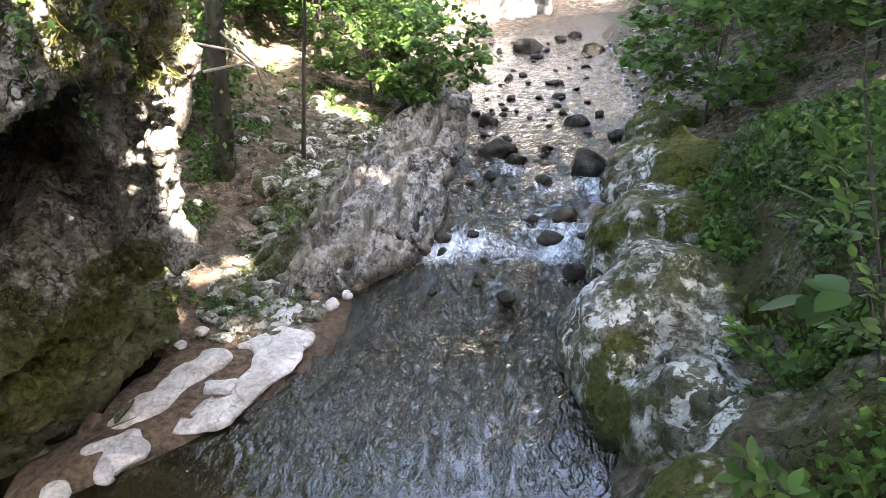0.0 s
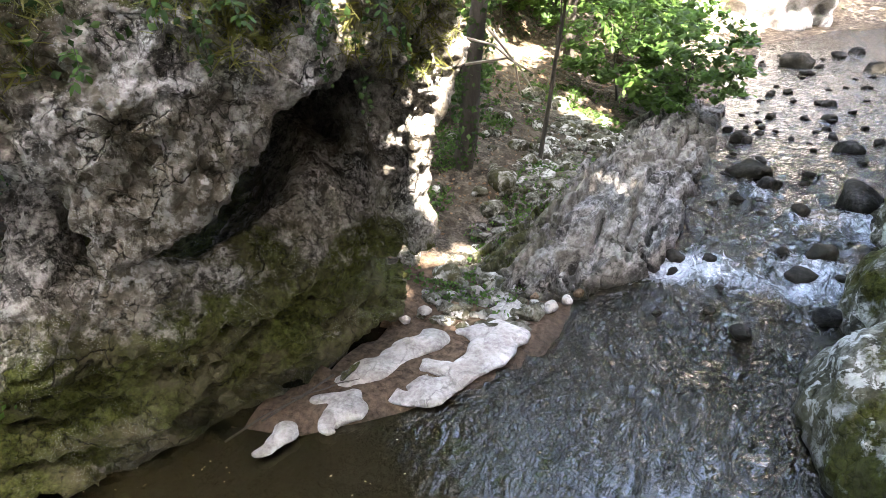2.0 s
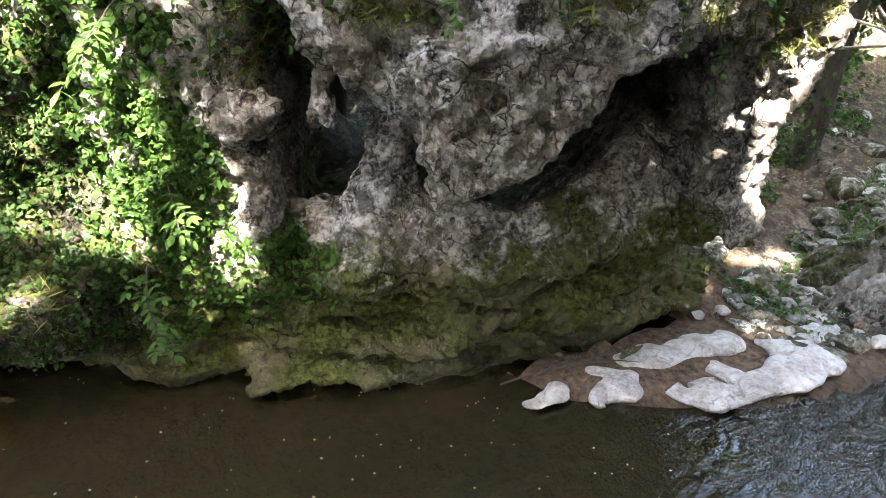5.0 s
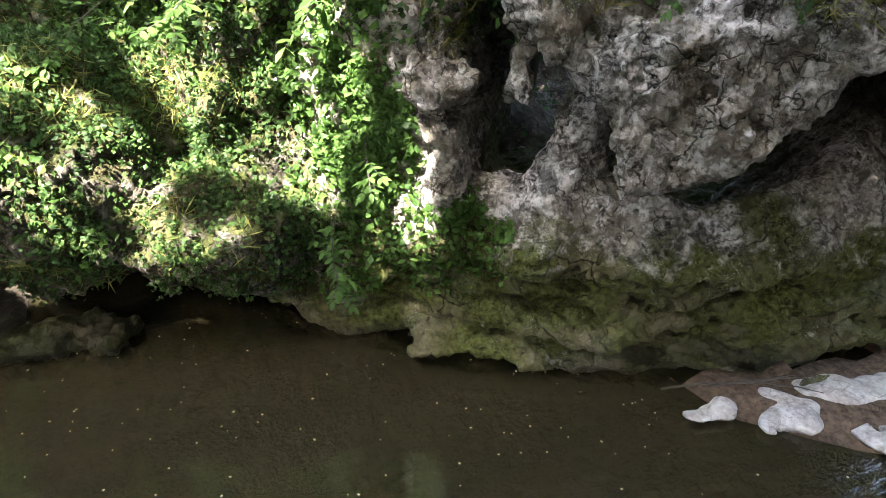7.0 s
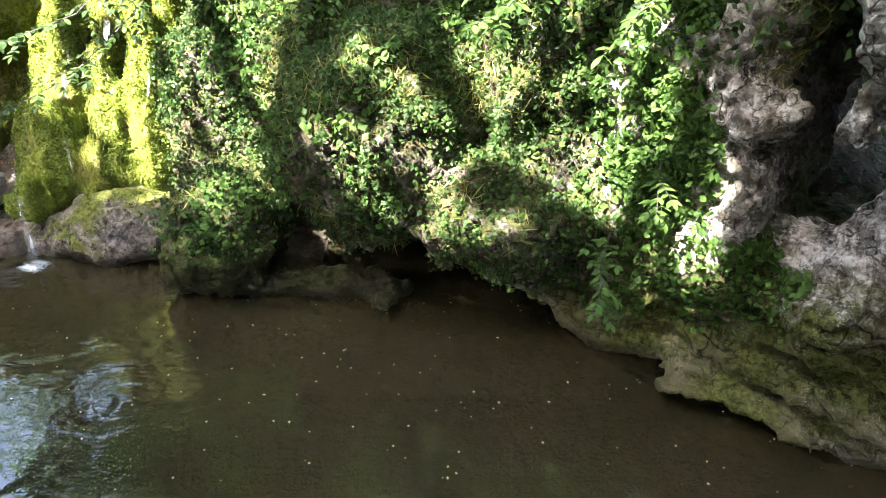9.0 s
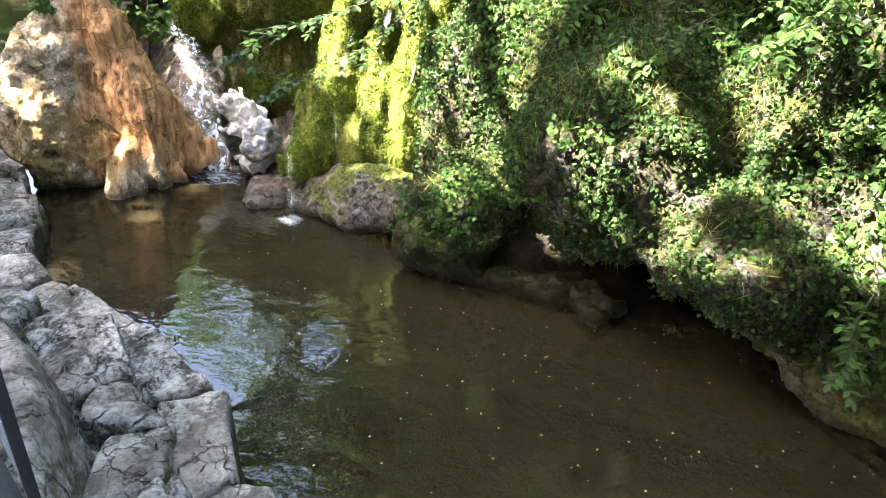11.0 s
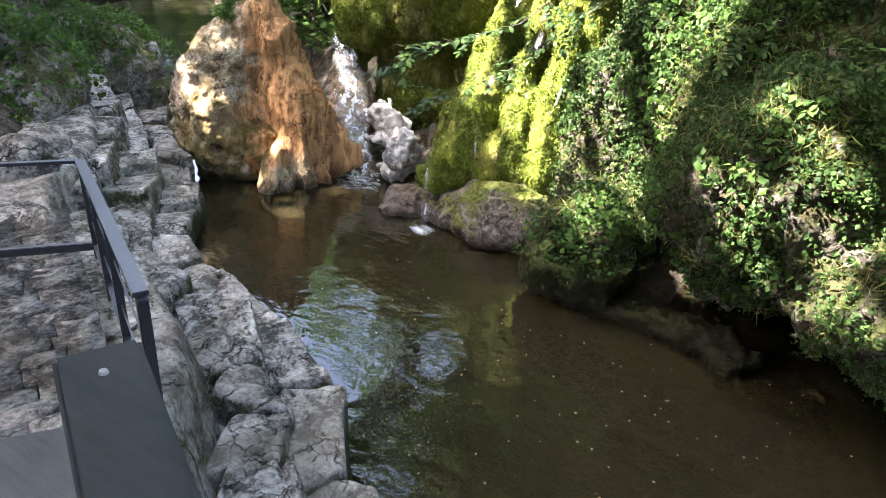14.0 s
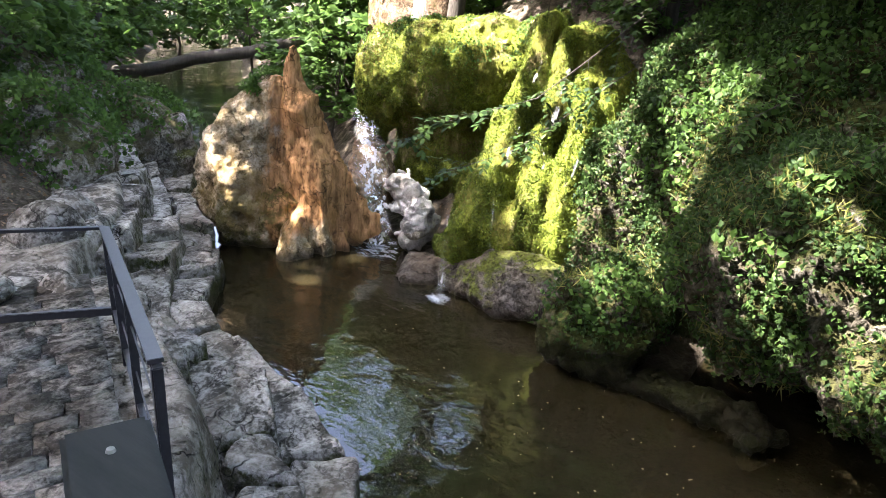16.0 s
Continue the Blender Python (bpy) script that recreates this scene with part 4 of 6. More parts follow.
LEDGE_EDGE = [(-2.9, 7.9), (-2.1, 8.2), (-1.6, 9.0), (-1.0, 9.8), (-0.85, 12.4), (-0.65, 15.8), (-0.6, 19.3), (-2.4, 19.3), (-2.7, 15.4), (-3.1, 12.4), (-3.6, 10.2), (-3.7, 8.8)]


def ledge_field(p):
    """Beds of limestone lying on one another like shingles, along the river."""
    sd = polygon(p[:, 0], p[:, 1], LEDGE_EDGE)
    z = p[:, 2]
    fold = fbm(p * np.array((1, 1, 0), np.float32), 1.5, 4, (1, 0.36, 1))
    w = p[:, 0] - 0.1 * p[:, 1] + 1.2 * fold
    saw, fine = (w * 2.6) % 1, (w * 6.7 + 1.5 * fold) % 1
    rise = 0.32 + 0.34 * step(-sd, 0.0, 1.1) + 0.12 * step(p[:, 1], 9.0, 11.0)
    top = rise + 0.16 * (saw - 0.5) + 0.07 * (fine - 0.5) + 0.2 * fbm(p, 1.2, 3) - 0.2 * (1 - step(saw, 0.0, 0.13)) - 0.08 * (1 - step(fine, 0.0, 0.2))
    f = smax(sd + 0.25 * fbm(p, 0.8, 3) - 0.1 * np.clip(0.4 - z, -0.4, 0.4), z - top, 0.05) * 0.8
    near = np.abs(f) < 0.5
    q = p[near]
    cross = np.abs(fbm(q + 4, 0.8, 2, (0.45, 1.4, 0.45)))
    f[near] += 0.05 * fbm(q, 0.4, 2) + 0.12 * (1 - step(cross, 0.0, 0.045)) + pocked(q, 0.4, 0.1)
    return f


def ledge_moss(v, n):
    return np.clip(0.2 + 0.3 * step(-v[:, 0], 2.2, 3.2) + 0.4 * fbm(v, 0.6, 2), 0, 1)


LEDGE = dress("limestone_ledge", solid(ledge_field, (-4.1, 7.4, -0.2), (-0.2, 19.7, 1.25), 0.05), M_LEDGE, [(0.012, 0.15, 3)], ledge_moss,
              "folded grey limestone ledge in long beds beside the rapids", "rock ledge", fine=0.008)


def farcliff_field(p):
    f = ball(p, (-1.2, 36.4, 2.0), (4.2, 2.6, 7.0))
    f = smin(f, ball(p, (-5.0, 34.0, 1.5), (2.5, 2.5, 5.0)), 0.8)
    f += 0.7 * fbm(p, 1.6, 3) - 0.25 * ridged(p, 1.2, 2)
    return f


dress("far_pale_cliff", solid(farcliff_field, (-8, 30.5, -0.2), (4.0, 40, 9.5), 0.18), M_WASHED, [(0.08, 0.4, 3)], lambda v, n: 0.05 + 0 * v[:, 0], "sunlit pale cliff where the river bends away", "cliff")


def stone(name, at, size, material, label, category, seed, group="", flat=0.6, lumps=0.35, moss=0.1, h=None, turn=0.0):
    """One loose stone: an uneven lump, partly sunk."""
    r = np.array((size * 0.5, size * 0.42, size * 0.5 * flat))
    h = h or size / 13
    lo, hi = -r * 1.5, r * 1.5

    cut = np.random.default_rng(seed).normal(size=(9, 3))
    cut /= np.linalg.norm(cut, axis=1, keepdims=True)

    def f(p):
        d = ball(p, (0, 0, 0), r)
        for c in cut:
            d = smax(d, p @ c.astype(np.float32) - 0.72 * np.linalg.norm(c * r), 0.05 * size)
        return d + lumps * size * 0.25 * fbm(p + seed * 7.7, size * 0.5, 3)
    v, q = solid(f, lo, hi, h)
    v = roughen(v + seed * 3.1, q, [(size * 0.03, size * 0.16, 2)]) - seed * 3.1
    n = normals(v, q)
    w = 1 - step(v[:, 2] + at[2] - level(at[1]), 0.0, 0.12)
    ob = mesh(name, v, q, material, attrs={"moss": np.clip(moss + 0 * v[:, 0], 0, 1), "wet": w})
    ob.matrix_world = pose(*at, 0, 0, turn)
    return tagged(ob, label, category, group)


for k, (bx, by, bs) in enumerate(BOULDERS):
    stone("river_boulder", (bx, by, float(level(np.array(by))) + 0.02), bs * 1.05, M_WET, "dark wet boulder standing in the rapids", "boulder", k + 1, "boulders in the rapids", 0.62, 0.7, 0.12 if bs > 0.6 else 0.0, turn=k * 57)

brng = np.random.default_rng(8)
for k in range(55):
    by = brng.uniform(9.0, 28)
    bx = brng.uniform(-0.5, 1.2 + 0.14 * (by - 8))
    bs = 0.12 + 0.24 * brng.random() ** 2 + 0.004 * by
    stone("river_stone", (bx, by, float(level(np.array(by))) + 0.01), bs, M_WET, "small dark wet stone breaking the rapids", "stone", k + 300, "stones in the rapids", 0.42, 0.9, 0.0, h=bs / 8, turn=k * 71)

# ---- pale washed stones on the sand bar ----
def slab(name, line, widths, seed, label):
    """A low, water-worn slab along a line, with scooped hollows."""
    pts = np.array([(*q, 0.0) for q in line])
    lo, hi = pts.min(0) - (0.6, 0.6, 0.2), pts.max(0) + (0.6, 0.6, 0.45)

    def f(p):
        q = (p - np.array((0, 0, 0.07), np.float32)) * np.array((1, 1, 3.0), np.float32)
        d = np.full(len(p), 9.0, np.float32)
        for k in range(len(pts) - 1):
            d = smin(d, rod(q, pts[k], pts[k + 1], 1.15 * widths[k], 1.15 * widths[k + 1]), 0.06)
        return d + 0.16 * fbm(p + seed, 0.45, 3) + 0.16 * step(fbm(p + 3 * seed, 0.3, 2), 0.3, 0.55)
    return dress(name, solid(f, lo, hi, 0.025), M_WASHED, [(0.012, 0.12, 2)], lambda v, n: np.clip(0.28 * (1 - step(v[:, 2], 0.02, 0.12)), 0, 1), label, "rock slab", wet_to=0.07)


slab("washed_slab", [(-3.98, 5.5), (-3.78, 5.82), (-3.6, 6.3), (-3.45, 6.65)], (0.12, 0.2, 0.23, 0.2), 2.0, "long pale washed limestone slab beside the cliff foot")
slab("washed_slab", [(-3.22, 5.35), (-2.98, 5.6), (-2.8, 6.05), (-2.6, 6.5), (-2.62, 6.95), (-3.1, 6.95)], (0.14, 0.22, 0.2, 0.24, 0.28, 0.14), 5.0, "curved white washed limestone slab at the water's edge")
slab("washed_slab", [(-3.0, 6.1), (-3.25, 6.12)], (0.12, 0.08), 7.0, "short pale limestone spur on the silt")
slab("washed_slab", [(-3.72, 4.72), (-3.68, 5.05), (-3.8, 5.26), (-4.08, 5.08)], (0.12, 0.16, 0.14, 0.08), 9.0, "hook-shaped pale limestone slab on the silt")
slab("washed_slab", [(-4.18, 4.12), (-4.1, 4.45)], (0.1, 0.14), 12.0, "small pale limestone slab by the water")
slab("washed_slab", [(-2.85, 7.42), (-2.7, 7.65), (-2.75, 7.85)], (0.15, 0.18, 0.1), 15.0, "blocky white limestone slab below the ledge")
for k, (bx, by, bs) in enumerate([(-2.35, 7.6, 0.2), (-2.2, 7.85, 0.26), (-2.05, 8.1, 0.22), (-3.4, 7.5, 0.26), (-3.3, 7.95, 0.3), (-3.75, 7.2, 0.22), (-2.5, 8.05, 0.2), (-3.6, 7.75, 0.2), (-3.9, 6.9, 0.18), (-1.95, 8.35, 0.2)]):
    stone("washed_stone", (bx, by, 0.1), bs, M_WASHED if k % 3 else M_BROWN, "small water-worn stone lying on the silt bar", "stone", k + 40, "stones on the silt bar", 0.6, 0.4, 0.0, turn=50 * k)
stone("cascade_boulder", (-9.9, -6.95, 0.5), 0.55, M_CLIFF, "grey boulder below the small waterfall", "boulder", 77, moss=0.2)
for k, (bx, by, bz, bs) in enumerate([(-3.3, -7.6, 1.35, 0.5), (-4.0, -7.5, 1.25, 0.42), (-4.35, -6.85, 1.1, 0.4), (-3.0, -8.2, 1.5, 0.7), (-4.6, -9.0, 1.3, 0.8), (-5.2, -9.6, 1.3, 0.7)]):
    stone("path_side_block", (bx, by, bz), bs * 1.2, M_SHELF, "angular grey limestone block lying beside the path", "stone", k + 90, "blocks by the path", 0.8, 0.4, 0.12, turn=40 * k)
trng = np.random.default_rng(15)
for k in range(64):
    bx, by = trng.uniform(-5.4, -2.7), trng.uniform(8.0, 16.5)
    bs = 0.16 + 0.6 * trng.random() ** 2
    stone("terrace_stone", (bx, by, height(bx, by) + 0.05 * bs), bs, M_BANK, "mossy grey stone half sunk in the terrace soil", "stone", k + 140, "stones on the terrace", 0.6, 0.5, 0.45, h=bs / 9, turn=33 * k)
rng = np.random.default_rng(5)
pieces = []
for k in range(800):
    u = rng.random()
    bx, by = (-3.9 + 1.6 * rng.random(), 7.0 + 9 * u) if k % 3 else (3.1 + 1.1 * u + 2.2 * rng.random(), 13 + 14 * u)
    s = 0.07 + 0.16 * rng.random() ** 2
    bm = bmesh.new()
    bmesh.ops.create_icosphere(bm, subdivisions=1, radius=s)
    vv = np.array([v.co[:] for v in bm.verts]) * (1, 0.8, 0.55) * rng.uniform(0.75, 1.25, (len(bm.verts), 1))
    ff = np.array([[v.index for v in q.verts] for q in bm.faces])
    bm.free()
    pieces.append((vv + (bx, by, height(bx, by) + 0.02), ff))
pv, pf = join(pieces)
tagged(mesh("bank_pebbles", pv, pf, M_BANK, False, {"moss": 0.35 + 0 * pv[:, 0], "wet": 0 * pv[:, 0]}), "loose grey stones scattered on the river banks", "pebbles", kind="stuff")

# ---- falling water ----


def fall_material():
    k = Nodes("falling_water")
    n = k.noise(9, 3, 0.6, (1, 1, 0.05), 0.3)
    k.finish((0.82, 0.85, 0.88), 0.25, k.bump(n, 0.8, 0.03), 0.5)
    k.link(k.ramp(k.math("ADD", n, k.attr("edge")), [(0.46, (0, 0, 0)), (1.0, (0.7, 0.7, 0.7))]), k.b.inputs["Alpha"])
    return k.m


M_FALL = fall_material()


def curtain(name, top, bottom, width0, width1, label, bow=0.25, thin=0.0):
    """A sheet of falling water with an uneven surface, from its lip to its foot."""
    top, bottom = np.array(top, float), np.array(bottom, float)
    d = bottom - top
    ac = np.cross(d, (0, 0, 1.0))
    ac = ac / np.linalg.norm(ac) if np.linalg.norm(ac) > 1e-3 else np.array((0.6, -0.8, 0))
    out = np.cross(ac, d)
    out /= np.linalg.norm(out)
    out *= np.sign(out @ np.array((0.8, 0.6, 0.2)))
    u, t = np.meshgrid(np.linspace(-1, 1, 17), np.linspace(0, 1, 40), indexing="ij")
    w = width0 + (width1 - width0) * t
    p = top + d * t[..., None] + ac * (u * w * 0.5)[..., None] + out * (bow * np.sin(t * math.pi * 0.75) * (1 - 0.4 * u ** 2))[..., None]
    p = p.reshape(-1, 3)
    p = p + out * (0.05 * fbm(p, 0.2, 2, (1, 1, 0.15)))[:, None]
    i = np.arange(17 * 40).reshape(17, 40)
    f = np.stack([i[:-1, :-1], i[1:, :-1], i[1:, 1:], i[:-1, 1:]], -1).reshape(-1, 4)
    ob = mesh(name, p, f, M_FALL, attrs={"edge": (0.16 - thin - 0.45 * np.abs(u) ** 3).ravel()})
    return tagged(ob, label, "waterfall", kind="structure")


curtain("water_fall", (-11.25, -9.45, 2.2), (-10.35, -8.35, 0.75), 0.5, 0.95, "white veil of water falling behind the spire")
curtain("water_fall", (-10.35, -8.3, 0.85), (-9.75, -7.75, 0.03), 0.6, 0.8, "white water tumbling over pale rocks into the pool", 0.1)
curtain("water_fall", (-14.2, -10.2, 5.2), (-13.9, -10.0, 3.2), 0.5, 0.6, "white water falling over the brown tufa wall")
curtain("water_fall", (-9.35, -6.0, 1.2), (-8.78, -5.68, 0.0), 0.07, 0.22, "thin stream dripping off the mossy mound", 0.12, 0.14)
curtain("water_fall", (-9.32, -5.2, 1.9), (-9.12, -5.05, 0.75), 0.05, 0.09, "thin trickle running down the moss", 0.06, 0.24)

for a, b, w in (((-10.72, -5.3, 3.75), (-9.6, -5.28, 1.75), 0.1), ((-10.55, -4.75, 3.6), (-9.85, -4.72, 2.1), 0.12), ((-10.35, -4.3, 2.95), (-9.8, -4.2, 1.5), 0.08)):
    curtain("water_fall", a, b, w, w * 2.2, "white film of water running down the moss", 0.03, 0.24)

# ---- the stone path and its railing ----


def bar(name, a, b, w, h, material, parent, label=""):
    """A straight flat bar from a to b, w wide across and h high."""
    a, b = Vector(a), Vector(b)
    d = b - a
    bm = bmesh.new()
    bmesh.ops.create_cube(bm, size=1)
    bmesh.ops.scale(bm, vec=(w, d.length, h), verts=bm.verts)
    bmesh.ops.bevel(bm, geom=bm.edges[:], offset=min(w, h) * 0.12, segments=2, affect="EDGES")
    me = bpy.data.meshes.new(name)
    bm.to_mesh(me)
    bm.free()
    me.materials.append(material)
    ob = new(name, me)
    y = d.normalized()
    up = Vector((0, 0, 1)) if abs(y.z) < 0.9 else Vector((-0.44, -0.9, 0)).normalized()
    x = y.cross(up).normalized()
    m = Matrix((x, y, x.cross(y))).transposed().to_4x4()
    m.translation = (a + b) / 2
    ob.matrix_world = m
    ob.parent = parent
    if label:
        tagged(ob, label)
    return ob


rail = new("path_railing")
tagged(rail, "dark steel railing with flat handrail along the stone path", "railing")
A, B, C = Vector((-2.46, -3.44, 2.6)), Vector((-3.83, -6.23, 2.3)), Vector((-2.3, -7.45, 2.3))
bar("handrail", A, B, 0.085, 0.03, M_METAL, rail)
bar("handrail", B, C, 0.05, 0.03, M_METAL, rail)
foot_a, foot_b, foot_c = Vector((-2.5, -3.5, 1.3)), Vector((-3.88, -6.3, 1.36)), Vector((-2.35, -7.5, 1.36))
bar("bottom_rail", foot_a + Vector((0, 0, 0.12)), foot_b + Vector((0, 0, 0.06)), 0.05, 0.03, M_METAL, rail)
bar("bottom_rail", foot_b + Vector((0, 0, 0.05)), foot_c + Vector((0, 0, 0.05)), 0.05, 0.08, M_METAL, rail)
for k in (0.0, 0.45, 0.74, 1.0):
    bar("post", foot_a.lerp(foot_b, k) - Vector((0, 0, 0.12)), A.lerp(B, k) - Vector((0, 0, 0.02)), 0.06, 0.05 if k else 0.085, M_METAL, rail)
bar("post", foot_c - Vector((0, 0, 0.15)), C - Vector((0, 0, 0.02)), 0.05, 0.05, M_METAL, rail)
for k in (0.35, 0.7):
    bar("mid_wire", foot_a.lerp(A, k), foot_b.lerp(B, k), 0.012, 0.012, M_METAL, rail)

M_LOWER = plain_material("worn_grey_board", (0.05, 0.05, 0.046), (0.1, 0.1, 0.09), 14, 0.8, 0.25, 0.003, (1, 0.2, 1), 0.1)
near_rail = new("lookout_railing")
tagged(near_rail, "grey timber handrail of the lookout, fixed with screws", "railing")
top_board = bar("handrail", (-0.935, -1.115, 4.1), (-0.61, -0.435, 4.1), 0.088, 0.045, M_BOARD, near_rail)
bar("post", (-0.88, -1.0, 2.95), (-0.88, -1.0, 4.07), 0.07, 0.07, M_BOARD, near_rail)
bar("post", (-0.65, -0.52, 2.95), (-0.65, -0.52, 4.07), 0.07, 0.07, M_BOARD, near_rail)
bar("lower_board", (-1.12, -1.61, 3.48), (-0.2, -2.25, 3.48), 0.3, 0.04, M_LOWER, near_rail)
bar("post", (-0.55, -2.0, 1.2), (-0.55, -2.0, 3.46), 0.1, 0.1, M_BOARD, near_rail)
M_SCREW = plain_material("screw_head", (0.22, 0.22, 0.2), (0.35, 0.34, 0.3), 60, 0.4, 0.1, 0.001)
for k in (0.07, 0.33):
    bm = bmesh.new()
    bmesh.ops.create_cone(bm, cap_ends=True, segments=12, radius1=0.0055, radius2=0.004, depth=0.004)
    me = bpy.data.meshes.new("screw")
    bm.to_mesh(me)
    bm.free()
    me.materials.append(M_SCREW)
    ob = new("screw", me)
    ob.location = Vector((-0.935, -1.115, 4.124)).lerp(Vector((-0.61, -0.435, 4.124)), k)
    ob.parent = top_board
    ob.matrix_parent_inverse = top_board.matrix_basis.inverted()
deck = new("lookout_deck")
tagged(deck, "grey plank deck of the lookout above the river", "deck")
for k in range(12):
    y = -1.0 + 0.14 * k
    bar("plank", (-0.75 + 0.2 * (y + 1), y, 2.93), (1.1, y - 0.25, 2.93), 0.13, 0.04, M_BOARD, deck)
for q in ((-0.5, -0.8), (0.9, -1.0), (-0.2, 0.45), (0.95, 0.25)):
    bar("deck_post", (*q, height(*q) - 0.2), (*q, 2.91), 0.12, 0.12, M_BOARD, deck)

path = new("stone_path")
tagged(path, "rough paved limestone path with worn uneven slabs", "path", kind="structure")
rng = np.random.default_rng(11)
run = Vector((-1.37, -2.79, 0)).normalized()
off = Vector((0.897, -0.44, 0))
for k in range(26):
    s = -0.9 + 0.21 * k
    w = 0.0
    while w < 2.3:
        wide = rng.uniform(0.25, 0.6)
        bm = bmesh.new()
        bmesh.ops.create_cube(bm, size=1)
        bmesh.ops.subdivide_edges(bm, edges=bm.edges[:], cuts=1, use_grid_fill=True)
        bmesh.ops.scale(bm, vec=(wide - 0.008, 0.206, 0.16), verts=bm.verts)
        for v in bm.verts:
            v.co += Vector(rng.normal(size=3)) * 0.008
        me = bpy.data.meshes.new("slab")
        bm.to_mesh(me)
        bm.free()
        me.polygons.foreach_set("use_smooth", np.ones(len(me.polygons), bool))
        me.materials.append(M_PATH)
        ob = new("slab", me)
        c = Vector((-2.5, -3.5, 0)) + run * s + off * (0.14 + w + wide / 2)
        ob.matrix_world = pose(c.x, c.y, 1.42 - 0.03 * s + 0.1 * max(0, -s) + rng.normal() * 0.007 - 0.08, rng.normal() * 0.9, rng.normal() * 0.9, math.degrees(math.atan2(off.y, off.x)) + rng.normal() * 2)
        ob.parent = path
        w += wide

# ---- greenery ----
# spots chosen to be sunlit, with radius; unseen crowns get gaps for them
LIT = [((-3.5, 8.2, 0.3), 1.1), ((-3.6, 16.5, 0.8), 1.1), ((-2.75, 6.5, 0.1), 0.85), ((-3.35, 6.4, 2.75), 0.25), ((-3.74, 5.19, 2.25), 0.16), ((-7.5, 1.3, 2.3), 1.35), ((-6.3, 2.0, 1.6), 0.45), ((-6.1, 2.3, 2.3), 0.33), ((-7.7, -0.8, 2.3), 0.75),
       ((-9.9, -3.0, 1.6), 2.0), ((-8.9, -2.6, 1.3), 0.6), ((-10.6, -5.1, 3.0), 1.6), ((-10.1, -5.0, 2.0), 0.55), ((-8.5, -9.7, 2.0), 1.7), ((-8.9, -8.6, 0.9), 1.0), ((-9.0, -9.0, 3.0), 0.35), ((-11.4, -8.9, 3.0), 0.6), ((-10.3, -7.5, 1.0), 0.9), ((1.8, 27, 0.4), 6.0),
       ((-2.0, 11.8, 0.6), 0.7), ((-12.8, -7.2, 4.0), 0.7), ((-6.5, 2.2, 4.2), 0.5), ((-3.4, 5.6, 4.3), 0.5), ((-7.6, -14.5, 2.4), 1.4), ((-8.6, 0.9, 3.0), 1.2), ((-1.2, 34, 3.0), 4.0)]


def shaded(points, rng, keep=0.007):
    """Which of the canopy's leaves to grow: gaps are cut so that the sun reaches the LIT spots."""
    s = np.array(SUN)
    flat = points - (points @ s)[:, None] * s
    fleck = fbm(flat, 0.42, 2)
    torn = 1 + 0.55 * fbm(flat, 1.1, 3)
    ok = np.ones(len(points), bool)
    for c, r in LIT:
        w = points - np.array(c)
        d = np.linalg.norm(w - (w @ s)[:, None] * s, axis=1)
        d = d * torn / r
        ok &= (d > 1) | ((fleck > 0.3 - 0.7 * np.clip(d - 0.6, 0, 1)) & (rng.random(len(points)) < 0.7)) | (rng.random(len(points)) < keep)
    return ok


def crown_leaves(center, radii, clumps, per, size, rng, gaps=False):
    """A crown: clumps of leaves about an uneven ellipsoid."""
    q = rng.normal(size=(clumps, 3))
    q /= np.linalg.norm(q, axis=1, keepdims=True)
    q *= rng.uniform(0.45, 1.0, (clumps, 1)) ** 0.6
    c = np.array(center) + q * np.array(radii)
    p = (c[:, None] + rng.normal(size=(clumps, per, 3)) * np.array((0.42, 0.42, 0.2)) * max(radii) * 0.2).reshape(-1, 3)
    if gaps:
        p = p[shaded(p, rng)]
    n = np.tile((0.0, 0.0, 1.0), (len(p), 1)) + 0.25 * (p - np.array(center)) / max(radii)
    n /= np.linalg.norm(n, axis=1, keepdims=True)
    return leaves(p, n, size, rng, 0.45, 0.02), c


def tree(name, base, top, radius, crown, crown_r, rng, clumps=60, per=22, size=0.2, label="", limbs=7, gaps=False, leaf=None, group="", split=True):
    """A tree: crooked tapered trunk, limbs that reach into the crown, leaves in clumps."""
    root = new(name)
    root.location = base
    b = np.array(base)
    (lv, lf), cl = crown_leaves(np.array(crown), crown_r, clumps, per, size, rng, gaps)
    tv = [cylinder(b - (0, 0, 0.3), np.array(top), radius, radius * 0.35, 9, 7, radius * 0.25, rng)]
    for k in range(limbs):
        s = b + (np.array(top) - b) * rng.uniform(0.45, 0.98)
        e = cl[rng.integers(len(cl))]
        limb = cylinder(s, e, radius * 0.32, radius * 0.07, 6, 4, radius * 0.25, rng)
        if split:
            mesh("limb", limb[0] - b, limb[1], M_BARK, parent=root)
        else:
            tv.append(limb)
    v, f = join(tv)
    t = mesh("trunk", v - b, f, M_BARK, parent=root)
    c = mesh("crown", lv - b, lf, leaf or M_LEAF, False, parent=root)
    return tagged(root, label or "broad-leaved tree with a tapered grey trunk and airy green crown", "tree", group)


rng = np.random.default_rng(21)
